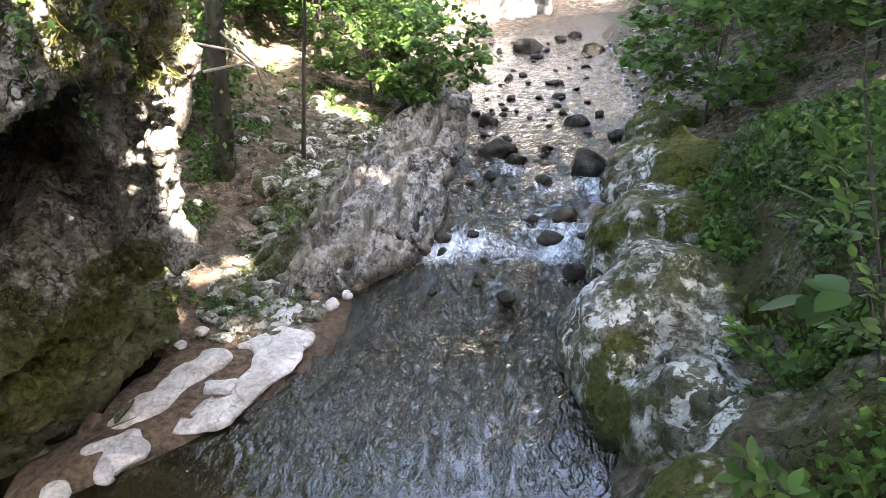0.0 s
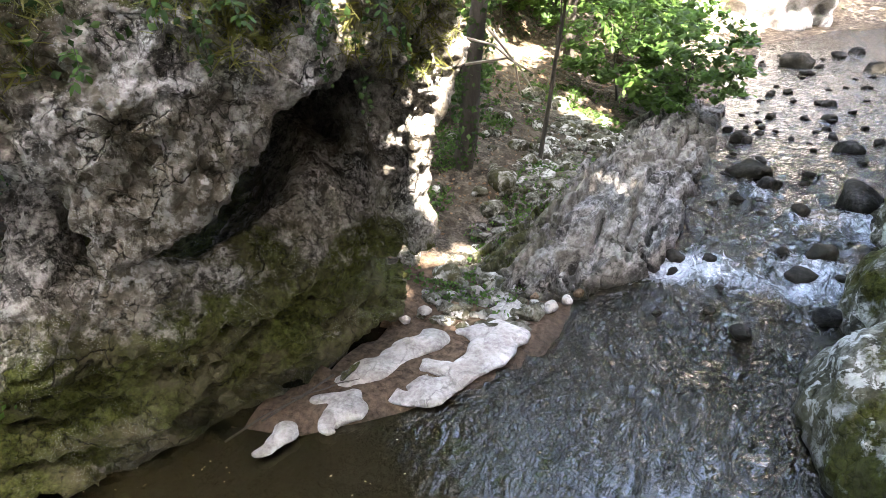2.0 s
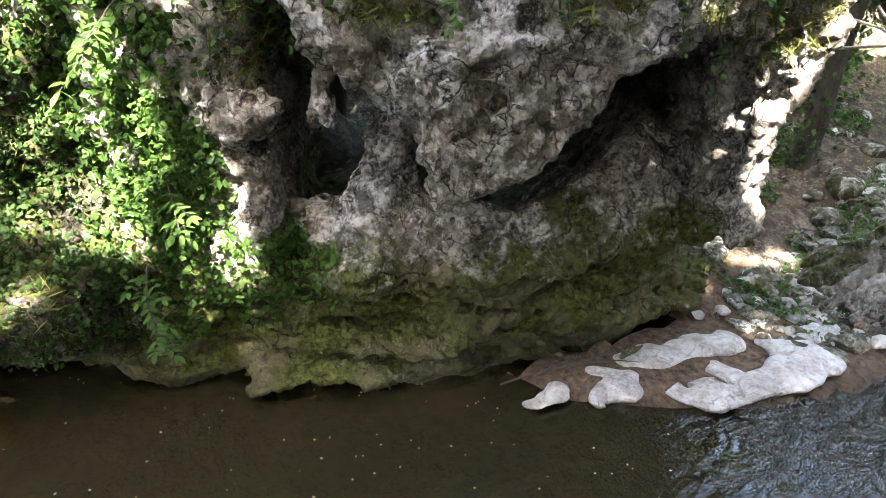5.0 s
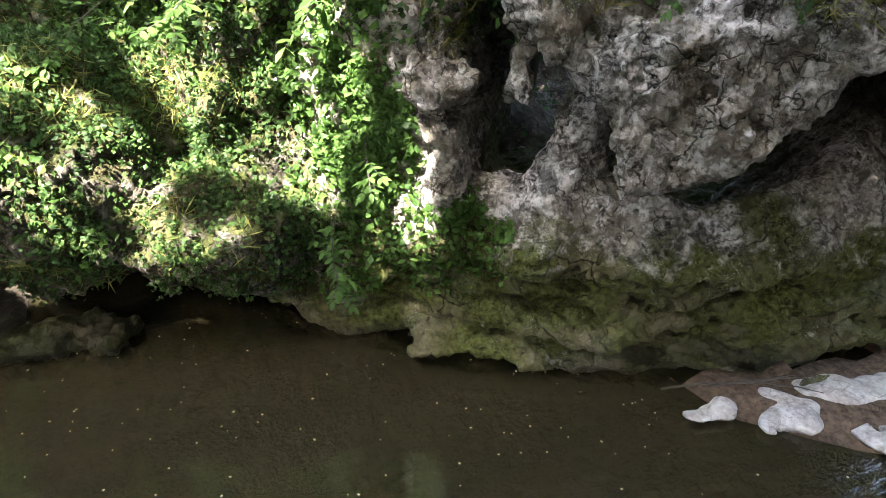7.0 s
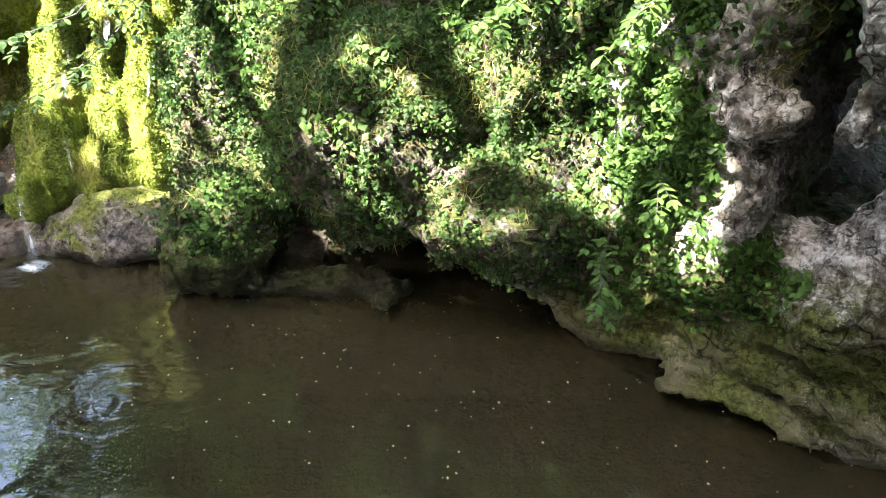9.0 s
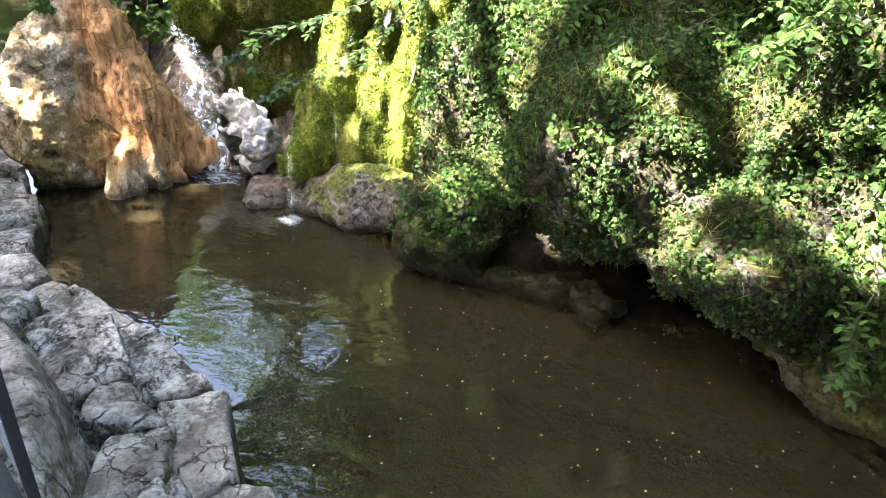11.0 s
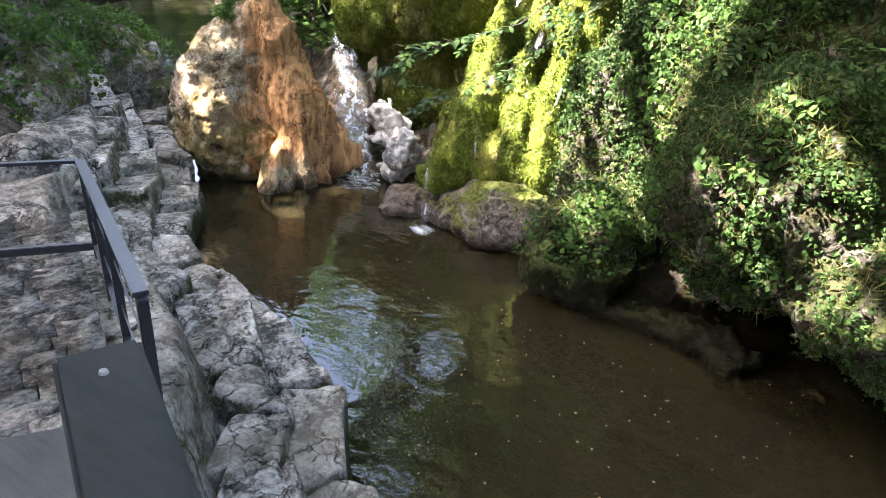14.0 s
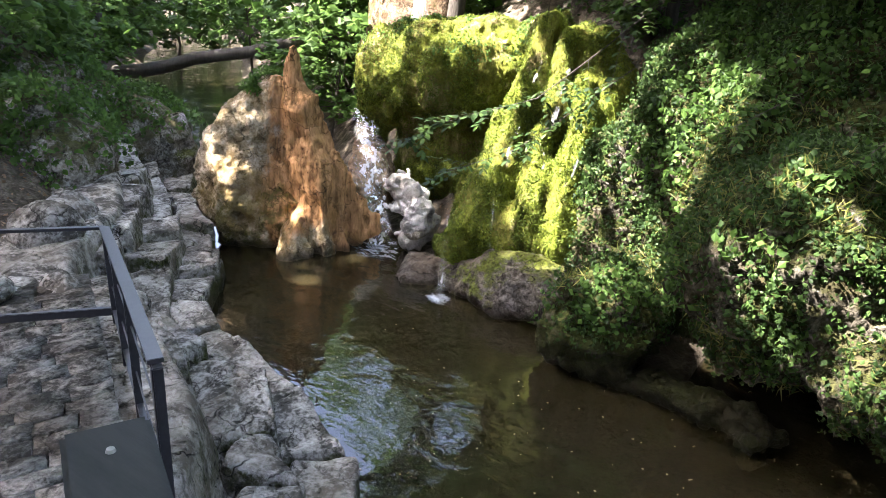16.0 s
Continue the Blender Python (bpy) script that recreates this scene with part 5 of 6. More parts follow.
# out-of-view shade trees added round the lookout, their crowns over the gorge
for base, top, crown, rad, nclump in [((4.5, -3.5), (3.0, -4.0, 11), (1.5, -3.5, 13), (5.5, 5.0, 2.4), 260), ((6.5, 3.0), (5.0, 2.0, 12), (3.0, 1.5, 13.5), (5.5, 5.5, 2.4), 280), ((0.5, -9.5), (-0.5, -9.5, 11), (-1.5, -9.0, 13), (5.5, 5.0, 2.4), 260),
                                      ((7.5, 9.0), (6.0, 8.0, 12), (4.5, 8.0, 13), (5.0, 5.0, 2.4), 200), ((-2.5, -15.0), (-3.0, -15, 11), (-3.5, -15.0, 12.5), (4.5, 4.0, 2.2), 170), ((1.5, -14.5), (1.0, -14.5, 12), (0.5, -14.0, 14), (4.5, 4.5, 2.2), 170)]:
    z = height(*base)
    tree("shade_tree", (*base, z), top, 0.26, crown, rad, rng, nclump, 60, 0.36, "tall beech tree out of view, added to shade the gorge", gaps=True, group="shade trees")
# crowns above view, added to cut the skylight that reaches the gorge
for bx, by, h in [(-14, -9, 11), (-16, -2, 12), (-15, 5, 12), (-12, 9, 12), (-13, -1, 10), (-14.5, -5, 10), (-13, 3.5, 10), (9, 13, 12), (10, 4, 13), (9, -6, 13), (5, -12, 13), (10, 20, 12)]:
    z = height(bx, by)
    tree("sky_screen_tree", (bx, by, z), (bx + 0.4, by, z + h * 0.8), 0.24, (bx + (1.5 if bx < 0 else -1.5), by, z + h), (4.6, 4.6, 2.6), rng, 130, 40, 0.36, "tall tree with crown above view, added to block skylight over the gorge", gaps=True, group="canopy trees")
# trees on the slopes
for k, (bx, by, h, r) in enumerate([(-11.6, -1.2, 6.5, 0.10), (-11.9, -0.4, 7.5, 0.13), (-10.6, 0.2, 5.5, 0.08), (-13.0, -2.6, 8, 0.14), (-12.6, 2.5, 8, 0.15), (-9.5, 5.0, 7, 0.13), (-14.5, -4.5, 8, 0.14), (-15.5, 1.5, 10, 0.2), (-17.5, -6.5, 10, 0.2), (-13.5, 6.5, 10, 0.2)]):
    z = height(bx, by)
    zz = max(z, 2.6 if bx > -12 else z)
    tree("slope_tree", (bx, by, zz), (bx + 0.5, by - 0.2, zz + h * 0.8), r, (bx + 0.6, by, zz + h), (2.2, 2.2, 1.9), rng, 70, 26, 0.2, "young broad-leaved tree on the steep bank", group="trees on the slope")
# low crowns above view, added to dim the bank below them
for base, crown, rad in [((-12.8, -1.6), (-11.2, -1.0, 7.2), (3.2, 3.2, 0.9)), ((-12.5, 2.4), (-10.8, 2.6, 7.2), (3.2, 3.0, 0.9)), ((-15.2, -5.6), (-13.6, -4.9, 7.4), (3.0, 3.0, 0.9)), ((-9.8, 5.6), (-7.6, 5.6, 7.4), (3.0, 3.0, 0.9)), ((-13.4, -2.3), (-12.2, -2.2, 6.0), (2.3, 2.3, 0.6)), ((-13.2, 0.9), (-12.0, 0.8, 6.1), (2.3, 2.3, 0.6)), ((-11.7, 0.3), (-10.4, 0.6, 6.3), (2.0, 2.0, 0.5))]:
    z = height(*base)
    tree("bank_shade_tree", (*base, z), (crown[0] - 0.6, crown[1], 7.6), 0.15, crown, rad, rng, 240, 45, 0.3, "broad-leaved tree with low boughs added above view to shade the bank", gaps=True, group="bank trees")
# the leaning dark trunk by the ledge and the pale sapling
z = height(-4.75, 11.0)
tree("ivy_trunk_tree", (-4.75, 11.0, z), (-3.9, 11.3, 7.5), 0.2, (-4.0, 11.6, 8.8), (3.0, 3.0, 1.8), rng, 90, 26, 0.2, "dark ivy-clad trunk leaning beside the cliff", gaps=True)
tree("pale_sapling", (-3.7, 12.5, height(-3.7, 12.5)), (-3.1, 12.7, 5.2), 0.05, (-3.2, 12.9, 4.9), (1.6, 1.8, 0.9), rng, 50, 18, 0.13, "thin pale sapling standing on the terrace")
u = rng.random((900, 1)) ** 1.3 * 0.6
q = np.array((-4.75, 11.0, z)) + u * (np.array((-3.9, 11.3, 7.5)) - np.array((-4.75, 11.0, z))) + rng.normal(size=(900, 3)) * (0.17, 0.17, 0.1)
v, f = leaves(q, rng.normal(size=(900, 3)) + (0.4, -1, 0.3), 0.1, rng)
tagged(mesh("trunk_ivy", v, f, M_IVY, False), "dark ivy leaves climbing the leaning trunk", "ivy", kind="stuff")
# woods along the river, near and far
# trees behind the lookout are out of view, added to block low skylight
far = [(-5.0, 20, 9), (-3.8, 24.5, 9), (-6.5, 15.5, 8), (-8.0, 19, 11), (-6, 34, 12), (8.0, 16, 9), (8.5, 22, 10), (9.5, 28, 11), (7.5, 12.5, 8), (12, 33, 12), (11, 42, 12), (10, 49, 12), (17, 44, 13), (22, 47, 14), (-10, 27, 12), (14, 24, 12), (12, 16, 12),
       (-12.5, -21, 10), (-10.5, -25, 10), (-14, -30, 12), (-22, -36, 13), (-26, -50, 14), (-38, -60, 15), (-21, -20, 11), (-26, -26, 12), (-18.5, -14.5, 9), (-33, -33, 13), (-43, -45, 15), (-50, -62, 16), (-46, -72, 16), (-7, -21, 10), (-3.0, -19, 10), (-20, -11, 11), (-22, -4, 12), (-20, 4, 12), (-17, 11, 12), (-13, 13, 11), (9, 8, 12), (10.5, 0, 13), (8, -9, 13), (12, -4, 14), (13, 12, 14), (4, -18, 13), (-1, -22, 13), (9, -16, 14), (14, 5, 15), (5.2, -1, 8), (6.2, -5.5, 9), (4.8, -9.5, 9), (2.4, -13, 9), (8.5, 1.5, 11), (8, -8, 12), (5, -13.5, 12), (7, 4.5, 9), (7, -3, 10), (3.5, -8.5, 9), (6.5, 18, 10), (8, 25, 10), (7.5, 10, 9)]
proto = []
for k in range(3):
    proto.append(tree("wood_tree", (0, 0, 0), (0.4, 0.2, 7.0), 0.2, (0.2, 0.1, 7.2), (3.4, 3.4, 3.4), rng, 150, 30, 0.26, "leafy beech tree in the river woods", limbs=12, group="river woods", split=False))
for k, (bx, by, h) in enumerate(far):
    m = pose(bx, by, height(bx, by) - 0.1, 0, 0, 47 * k) @ Matrix.Scale(h / 10.0, 4)
    if k < 3:
        proto[k].matrix_basis = m
        at = proto[k]
    else:
        at = copy_thing(proto[k % 3], pose(0, 0, 0))
        at.matrix_basis = m


shrubs = []
for k in range(3):
    shrubs.append(tree("shrub", (0, 0, 0), (0.15, 0.1, 1.4), 0.03, (0.1, 0.0, 1.35), (1.25, 1.25, 0.95), rng, 90, 17, 0.165, "leafy green shrub under the trees by the river", limbs=9, group="shrubs", split=False))
spots = []
srng = np.random.default_rng(77)
while len(spots) < 150:
    bx, by = srng.uniform(-30, 18), srng.uniform(-42, 44)
    sd = float(polygon(np.array([bx]), np.array([by]), RIVER)[0])
    quiet = (-4 < bx < 7 and by > 20 and sd < 2.5) or (-9.5 < bx < 2.5 and -10.5 < by < 10) or (-4.6 < bx < 0 and 6 < by < 17) or (bx > -1 and by < 11) or (-14 < bx < -7 and -13 < by < 0) or (0 < bx < 9 and -12 < by < 6) or (-8 < bx < 0 and -14 < by < 0)
    if 0.7 < sd < 9 and not quiet:
        spots.append((bx, by, srng.uniform(0.7, 1.5)))
spots += [(-33, -46, 3.5), (-38, -53, 4), (-29, -49, 4), (-41, -47, 4), (-45, -55, 4.5), (-36, -61, 5), (-25, -47, 4), (-21, -40, 3), (-28, -30, 3), (-20, -22.5, 2.4), (-24, -33, 3), (-33, -40, 3), (-15, -26, 2.5), (-13.5, -23, 2), (-19, -33, 3), (-23, -39.5, 3), (-17.5, -16, 2), (-14.8, -13.6, 1.6), (-16.5, -13, 2.2), (9, 36, 1.6), (6.2, 26, 1.2), (6.0, 22, 1.2), (-2.6, 26, 1.2), (-3.0, 22, 1.3)]
for k, (bx, by, h) in enumerate(spots):
    m = pose(bx, by, height(bx, by) - 0.1, 0, 0, 61 * k) @ Matrix.Scale(h, 4)
    if k < 3:
        shrubs[k].matrix_basis = m
    else:
        copy_thing(shrubs[k % 3], pose(0, 0, 0)).matrix_basis = m


def cover(name, surface, n, size, weight, rng, label, material=None, tilt=0.7, spread=0.08, category="ivy", w=0.36):
    """Leaves growing on a rock or on the ground."""
    p, q = sample(*surface, n, rng, weight)
    v, f = leaves(p, q, size, rng, tilt, spread, w)
    return tagged(mesh(name, v, f, material or M_IVY, False), label, category, kind="stuff")


def blobs(p, spots):
    """1 inside soft round spots."""
    out = np.zeros(len(p))
    for c, r in spots:
        out = np.maximum(out, 1 - step(np.linalg.norm(p - np.array(c), axis=1), r * 0.6, r))
    return out


rng = np.random.default_rng(33)
patch = lambda p, s, a, b: step(fbm(p, s, 2), a, b)
cover("cliff_top_plants", CLIFF, 15000, 0.09, lambda p, n: step(p[:, 2], 3.7, 4.2) * step(n[:, 2], -0.3, 0.4) * patch(p, 0.5, -0.2, 0.2) * (p[:, 0] > -5.5) + 0.9 * step(p[:, 2], 3.2, 3.8) * (p[:, 0] < -5.6), rng, "ivy, ferns and grass growing over the cliff's top edge", tilt=0.9, spread=0.16)
cover("cave_plants", CLIFF, 20000, 0.085, lambda p, n: blobs(p, [((-6.2, 2.3, 1.4), 0.75), ((-5.75, 2.6, 1.5), 0.45), ((-6.6, 1.9, 2.0), 0.7), ((-7.0, 1.4, 1.3), 0.9), ((-6.9, 1.6, 2.8), 0.7), ((-6.6, 1.8, 2.5), 0.75), ((-6.9, 1.5, 3.4), 0.9)]) * (0.06 + patch(p, 0.38, 0.0, 0.25)), rng, "sunlit broad green leaves below the small cave", M_LEAF, tilt=0.9, spread=0.16, category="plants")
cover("bank_ivy", BULGE, 100000, 0.062, lambda p, n: (step(p[:, 2], 0.5, 1.0)) * (0.25 + patch(p, 0.5, -0.2, 0.2)) * step(p[:, 0], -12.9, -12.0) * step(n[:, 2] + 0.3 * n[:, 0], -0.45, 0.1), rng, "dense ivy and fern leaves over the bank", tilt=0.9, spread=0.14)
cover("bank_grass", BULGE, 16000, 0.1, lambda p, n: step(p[:, 2], 0.5, 1.2) * patch(p, 0.9, -0.1, 0.3) * (n[:, 2] > -0.2), rng, "light green leaves and grass on the sunny bank", M_LEAF, tilt=1.0, spread=0.2, category="plants")
cover("dome_plants", DOME, 2500, 0.06, lambda p, n: step(n[:, 2], 0.1, 0.6) * patch(p, 0.5, 0.1, 0.4), rng, "small plants on top of the mossy dome", M_LEAF, category="plants")
cover("far_wall_bushes", FARWALL, 22000, 0.11, lambda p, n: step(n[:, 2], -0.2, 0.5) * step(p[:, 2], 0.9, 1.8) * (0.2 + patch(p, 0.8, -0.2, 0.2)), rng, "bushes and ferns hanging over the far rock bank", M_LEAF, tilt=1.0, spread=0.35, category="bushes")
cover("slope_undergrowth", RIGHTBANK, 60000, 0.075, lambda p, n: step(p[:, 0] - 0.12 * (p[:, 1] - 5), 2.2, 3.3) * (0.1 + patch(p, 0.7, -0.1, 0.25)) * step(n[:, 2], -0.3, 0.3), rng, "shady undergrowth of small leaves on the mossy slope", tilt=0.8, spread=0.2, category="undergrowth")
cover("spire_bush", SPIRE, 1500, 0.07, lambda p, n: blobs(p, [((-9.0, -9.8, 2.8), 0.45), ((-8.8, -9.7, 2.7), 0.3)]), rng, "green tuft growing on top of the spire", M_LEAF, tilt=1.0, spread=0.16, category="plants")
gnd = (GV, gf)
cover("forest_floor_plants", gnd, 60000, 0.13, lambda p, n: (np.abs(p[:, 0] + 2) < 24) * (np.abs(p[:, 1] - 4) < 34) * step(p[:, 2], 0.7, 1.6) * (0.1 + patch(p, 1.5, -0.1, 0.3)) * ((p[:, 1] > 6) | (p[:, 0] < -7) | (p[:, 0] > 1.8)), rng, "low plants and seedlings on the forest floor", tilt=0.7, spread=0.25, category="undergrowth")
cover("terrace_plants", gnd, 9000, 0.07, lambda p, n: (p[:, 0] > -6) * (p[:, 0] < -2.6) * (p[:, 1] > 7.4) * (p[:, 1] < 18) * patch(p, 0.7, 0.05, 0.3), rng, "small green plants among the terrace stones", M_LEAF, 0.9, 0.12, "plants")
M_LITTER = leaf_material("dry_leaves", (0.05, 0.03, 0.015), (0.12, 0.07, 0.035), (0.24, 0.16, 0.09), 0.1)
cover("leaf_litter", gnd, 60000, 0.07, lambda p, n: (np.abs(p[:, 0] + 2) < 12) * (np.abs(p[:, 1] - 4) < 22) * step(p[:, 2], 0.15, 0.5), rng, "dry brown leaves lying on the soil", M_LITTER, tilt=0.35, spread=0.02, category="leaf litter")

M_MOSS = leaf_material("moss_tufts", (0.025, 0.042, 0.008), (0.085, 0.12, 0.014), (0.18, 0.23, 0.034), 0.3)
for name, surface, n, label in (("mound_moss", MOUND, 60000, "fuzzy yellow-green moss draped down the mound"), ("dome_moss", DOME, 60000, "hanging tufts of dark and bright moss on the tufa shelf")):
    cover(name, surface, n, 0.055, lambda p, n: 0.12 + patch(p * np.array((1, 1, 0.25)), 0.3, -0.25, 0.15), rng, label, M_MOSS, 0.6, 0.03, "moss", 0.2)

# ---- grasses, vines, branches, driftwood ----
M_GRASS = leaf_material("grass_blades", (0.05, 0.06, 0.015), (0.12, 0.14, 0.03), (0.3, 0.28, 0.1), 0.4)
cover("cliff_grass", CLIFF, 5000, 0.22, lambda p, n: blobs(p, [((-3.3, 5.9, 4.0), 0.9), ((-4.0, 4.6, 4.3), 0.7), ((-5.2, 3.3, 4.2), 0.6), ((-6.1, 2.6, 3.7), 0.5)]) * step(n[:, 2], -0.2, 0.4), rng, "tufts of yellow-green grass hanging over the cliff edge", M_GRASS, 0.9, 0.12, "grass", 0.035)
cover("bank_long_grass", BULGE, 9000, 0.2, lambda p, n: step(p[:, 2], 0.7, 1.2) * patch(p, 0.7, 0.0, 0.3) * (p[:, 0] > -9.5), rng, "long grass hanging off the overgrown bank", M_GRASS, 0.9, 0.12, "grass", 0.035)
cover("slope_plants", RIGHTBANK, 13000, 0.11, lambda p, n: patch(p, 0.8, 0.0, 0.3) * step(n[:, 2], -0.2, 0.4), rng, "broad green leaves on the shady slope", M_LEAF, 0.8, 0.3, "undergrowth")
cover("ledge_moss_plants", LEDGE, 900, 0.06, lambda p, n: step(-p[:, 0], 2.7, 3.3) * patch(p, 0.5, 0.1, 0.35), rng, "small green plants in the ledge's cracks", M_LEAF, 0.9, 0.1, "plants")


def blade(at, way, up, length, width):
    """One broad leaf with a pointed tip, folded along its midrib."""
    at, way, up = Vector(at), Vector(way).normalized(), Vector(up).normalized()
    ac = way.cross(up).normalized()
    up = ac.cross(way)
    v, f = [], []
    for k, (t, w) in enumerate([(0, 0.06), (0.2, 0.72), (0.45, 1.0), (0.7, 0.78), (0.88, 0.4), (1.0, 0.02)]):
        c = at + way * (length * t) - up * (0.12 * length * t * t)
        v += [c - ac * (width * 0.5 * w) + up * (0.08 * width * w), c, c + ac * (width * 0.5 * w) + up * (0.08 * width * w)]
        if k:
            o = 3 * k
            f += [(o - 3, o - 2, o + 1, o), (o - 2, o - 1, o + 2, o + 1)]
    return np.array([q[:] for q in v]), np.array(f)


def leafy_branch(name, points, r0, label, leaf_len, n_leaf, rng, twigs=0, material=None, category="branch"):
    """A branch along points with side twigs and leaves in two rows."""
    root = new(name)
    pts = [np.array(q, float) for q in points]
    stem, blades = [], []

    def row(a, b, count):
        d = Vector(b - a)
        sidev = d.cross(Vector((0, 0, 1))).normalized()
        for k in range(count):
            at = Vector(a).lerp(Vector(b), (k + 0.7) / count)
            for sgn in (-1, 1):
                way = d.normalized() * 0.6 + sidev * sgn + Vector(rng.normal(size=3)) * 0.25
                blades.append(blade(at, way, Vector((0, 0, 1)) + Vector(rng.normal(size=3)) * 0.25, leaf_len * rng.uniform(0.7, 1.15), leaf_len * 0.5))
        blades.append(blade(b, d, Vector((0, 0, 1)), leaf_len, leaf_len * 0.5))
    for k in range(len(pts) - 1):
        stem.append(cylinder(pts[k], pts[k + 1], r0 * (1 - 0.7 * k / len(pts)), r0 * (1 - 0.7 * (k + 1) / len(pts)), 6))
        for _ in range(twigs):
            a = pts[k] + (pts[k + 1] - pts[k]) * rng.uniform(0.1, 1.0)
            d = (pts[k + 1] - pts[k])
            e = a + 0.45 * np.linalg.norm(d) * (d / np.linalg.norm(d) * 0.7 + rng.normal(size=3) * (0.5, 0.5, 0.25)) + (0, 0, -0.05)
            stem.append(cylinder(a, e, r0 * 0.35, r0 * 0.12, 5))
            row(a, e, n_leaf)
    row(pts[-2], pts[-1], n_leaf)
    v, f = join(stem)
    mesh("stem", v, f, M_BARK, parent=root)
    v, f = join(blades)
    mesh("foliage", v, f, material or M_LEAF, parent=root)
    return tagged(root, label, category)


rng = np.random.default_rng(91)
leafy_branch("overhanging_branch", [(-10.2, -2.6, 5.4), (-9.4, -3.8, 4.0), (-8.89, -4.46, 3.28), (-8.38, -4.99, 3.06), (-7.92, -5.37, 2.9), (-7.43, -5.71, 2.58)], 0.009, "leafy branch hanging across in front of the mossy dome", 0.12, 5, rng, 6, M_IVY)
leafy_branch("overhanging_branch", [(-9.6, -3.4, 3.8), (-9.1, -4.2, 3.0), (-8.61, -4.58, 2.6), (-7.92, -5.18, 2.3)], 0.007, "thin leafy branch over the pool", 0.11, 5, rng, 6, M_IVY)
leafy_branch("overhanging_branch", [(-6.9, 2.4, 4.5), (-6.5, 1.6, 4.0), (-6.3, 1.2, 3.6)], 0.012, "bright maple branch hanging over the small cave", 0.13, 4, rng, 5)
leafy_branch("overhanging_branch", [(-8.2, 0.6, 4.3), (-7.4, 0.6, 3.9), (-7.0, 0.2, 3.6)], 0.012, "bright leafy branch over the sunny bank", 0.12, 4, rng, 5)
for a, b, c in (((-9.2, 0.9, 4.4), (-8.2, 0.5, 4.2), (-7.5, 0.2, 3.9)), ((-8.9, 1.6, 4.5), (-7.9, 1.3, 4.3), (-7.2, 1.0, 4.1)), ((-9.0, -0.2, 3.6), (-8.1, -0.5, 3.5), (-7.6, -0.8, 3.2)), ((-9.6, -1.2, 3.9), (-8.8, -1.6, 3.6), (-8.2, -2.0, 3.3)), ((-6.9, 1.9, 2.6), (-6.3, 1.7, 2.5), (-5.9, 1.6, 2.2)), ((-6.8, 1.5, 1.6), (-6.3, 1.3, 1.5), (-5.95, 1.25, 1.25))):
    leafy_branch("overhanging_branch", [a, b, c], 0.007, "leafy spray reaching out from the sunny bank", 0.1, 4, rng, 6)
for x, y, zz in ((-4.1, 3.95, 4.35), (-3.8, 4.35, 4.25), (-3.4, 4.9, 4.2), (-4.5, 3.5, 4.0), (-3.15, 5.4, 4.15)):
    leafy_branch("cliff_plant", [(x - 0.25, y + 0.2, zz), (x, y, zz + 0.05), (x + 0.12, y - 0.1, zz - 0.1)], 0.005, "small broad-leaved plant hanging from the cliff edge", 0.09, 2, rng, 2, None, "plant")
leafy_branch("overhanging_branch", [(-3.6, 15.6, 3.4), (-2.8, 15.8, 2.6), (-2.1, 15.9, 1.2)], 0.014, "drooping leafy branch above the ledge", 0.16, 6, rng, 7)
leafy_branch("bank_shrub", [(2.6, 3.9, 1.6), (2.3, 4.0, 2.6), (2.0, 4.0, 3.3)], 0.014, "shrub with light green leaves on the near bank", 0.12, 4, rng, 6)
leafy_branch("bank_shrub", [(2.4, 3.3, 1.6), (2.1, 3.5, 2.8), (1.85, 3.6, 3.85)], 0.014, "thin shrub with pale leaves below the lookout", 0.1, 4, rng, 4)
leafy_branch("bank_shrub", [(1.8, 2.2, 1.5), (1.4, 2.2, 2.2), (1.15, 2.35, 2.4)], 0.012, "low leafy shrub at the lookout's foot", 0.12, 4, rng, 6)
leafy_branch("bank_shrub", [(2.2, 4.4, 1.2), (2.0, 4.7, 1.5), (1.9, 4.9, 1.6)], 0.01, "low plant with small leaves beside the boulder", 0.09, 4, rng, 6)
leafy_branch("near_twig", [(1.25, 1.1, 3.8), (0.85, 1.2, 3.95), (0.7, 1.25, 3.93), (0.63, 1.28, 3.9)], 0.004, "twig with large soft green leaves close by", 0.11, 3, rng, 0, M_LEAF)

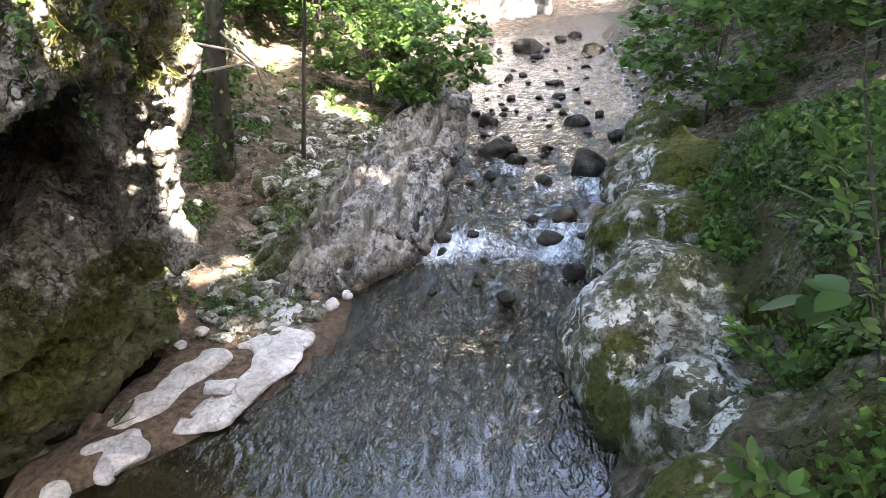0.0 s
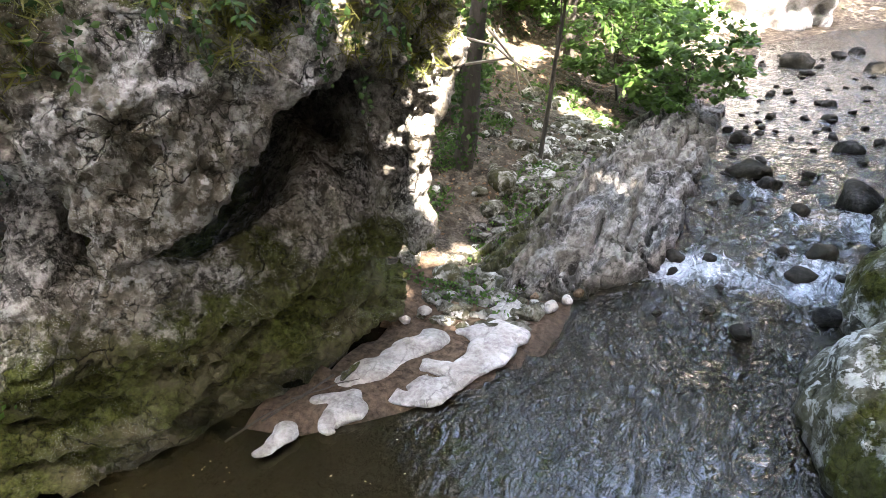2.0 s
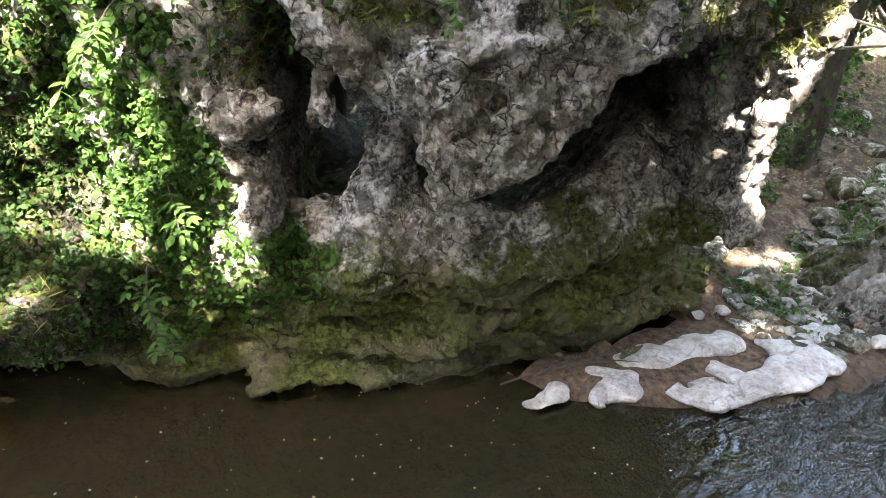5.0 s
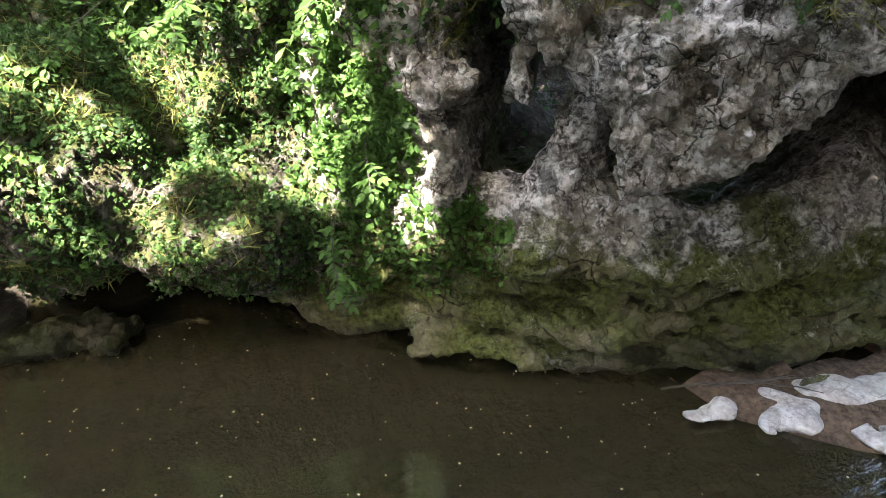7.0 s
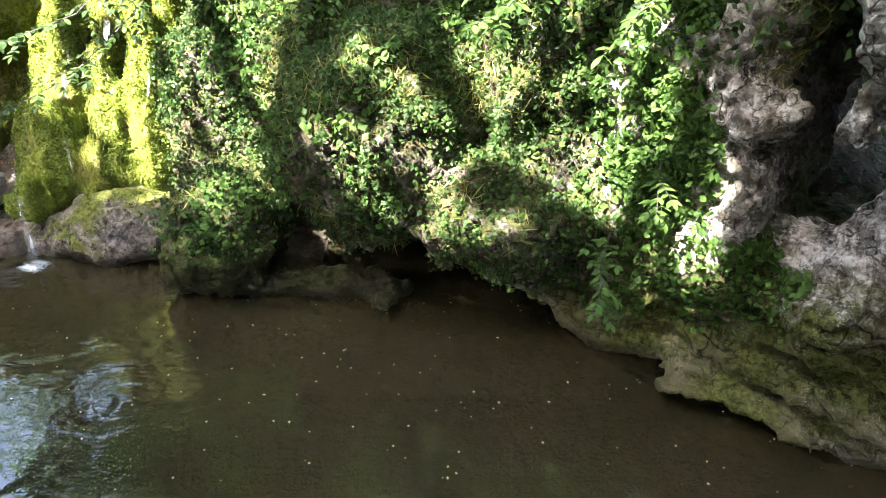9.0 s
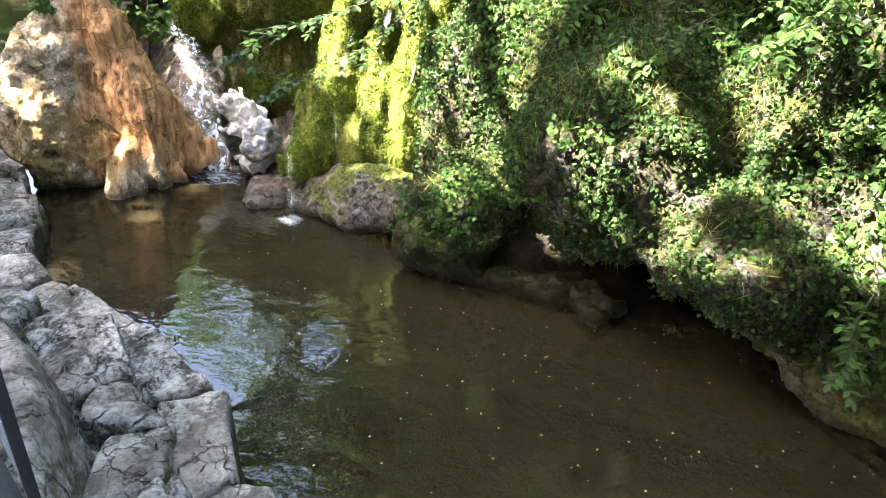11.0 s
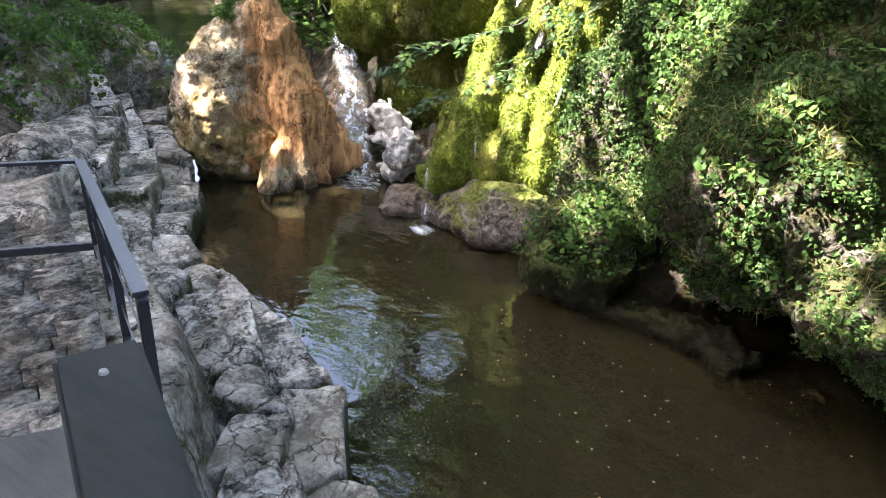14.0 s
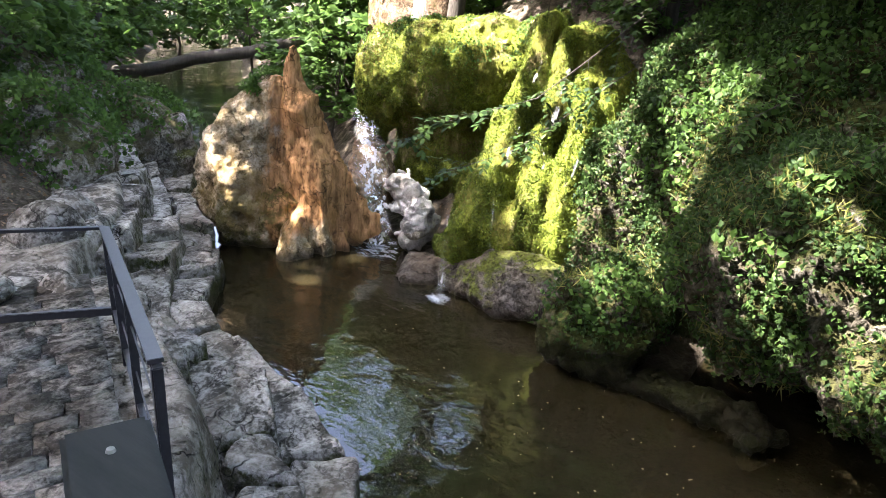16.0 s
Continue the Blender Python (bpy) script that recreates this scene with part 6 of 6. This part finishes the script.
for k, (a, b) in enumerate([((-3.28, 5.22, 4.0), (-3.24, 5.26, 3.1)), ((-3.5, 5.0, 4.0), (-3.46, 5.0, 3.55)), ((-3.1, 5.75, 3.9), (-3.05, 5.78, 3.45)), ((-4.0, 4.2, 4.2), (-3.95, 4.15, 3.8))]):
    a, b = np.array(a), np.array(b)
    vine = new("hanging_vine")
    v, f = cylinder(a, b, 0.006, 0.004, 5, 8, 0.02, rng)
    mesh("stem", v, f, M_BARK, parent=vine)
    p = a + (b - a) * rng.random((36, 1)) + rng.normal(size=(36, 3)) * 0.03
    v, f = leaves(p, np.tile((0.7, -0.5, 0.3), (36, 1)), 0.06, rng)
    mesh("foliage", v, f, M_IVY, False, parent=vine)
    tagged(vine, "thin ivy vine dangling from the cliff's lip", "vine", "hanging vines")
M_DEAD = plain_material("dead_wood", (0.2, 0.17, 0.13), (0.42, 0.38, 0.31), 12, 0.9, 0.5, 0.01, (1, 1, 0.3))
for pts in ([(-3.3, 7.6, 3.6), (-2.9, 7.65, 3.5), (-2.6, 7.7, 3.25), (-2.45, 7.7, 3.0)], [(-3.2, 7.5, 3.3), (-2.75, 7.7, 3.35), (-2.5, 7.9, 3.15)], [(-3.0, 7.7, 3.7), (-2.7, 7.8, 3.3), (-2.65, 7.9, 2.9)]):
    v, f = join([cylinder(pts[k], pts[k + 1], 0.018 - 0.004 * k, 0.014 - 0.004 * k, 6) for k in range(len(pts) - 1)])
    tagged(mesh("dead_branch", v, f, M_DEAD), "bare pale dead branch sticking out from the cliff edge", "branch", "dead branches")
for a, b, r in (((-4.55, 4.1, 0.12), (-3.94, 5.26, 0.28), 0.013), ((-4.4, 4.5, 0.12), (-4.05, 5.4, 0.2), 0.012), ((-4.3, 4.9, 0.15), (-3.75, 5.45, 0.2), 0.01)):
    v, f = cylinder(a, b, r, r * 0.5, 7, 6, 0.012, rng)
    tagged(mesh("driftwood_stick", v, f, M_BARK), "thin driftwood stick lying at the cliff's foot", "stick", "driftwood")
v, f = cylinder((-12.2, -19.6, 1.55), (-16.2, -12.6, 3.4), 0.2, 0.13, 10, 10, 0.03, rng)
tagged(mesh("fallen_log", v, f, M_BARK), "dark fallen tree trunk spanning the river", "log")
# specks floating on the pool
n = 420
p = np.stack([rng.uniform(-8.2, -2.5, n), rng.uniform(-6, 5.5, n), np.full(n, 0.012)], 1)
p = p[polygon(p[:, 0], p[:, 1], RIVER) < -0.2]
v, f = leaves(p, np.tile((0, 0, 1.0), (len(p), 1)), 0.028, rng, 0.05, 0.002)
tagged(mesh("floating_bits", v, f, M_DEAD, False), "tiny leaves and foam flecks floating on the pool", "debris", kind="stuff")
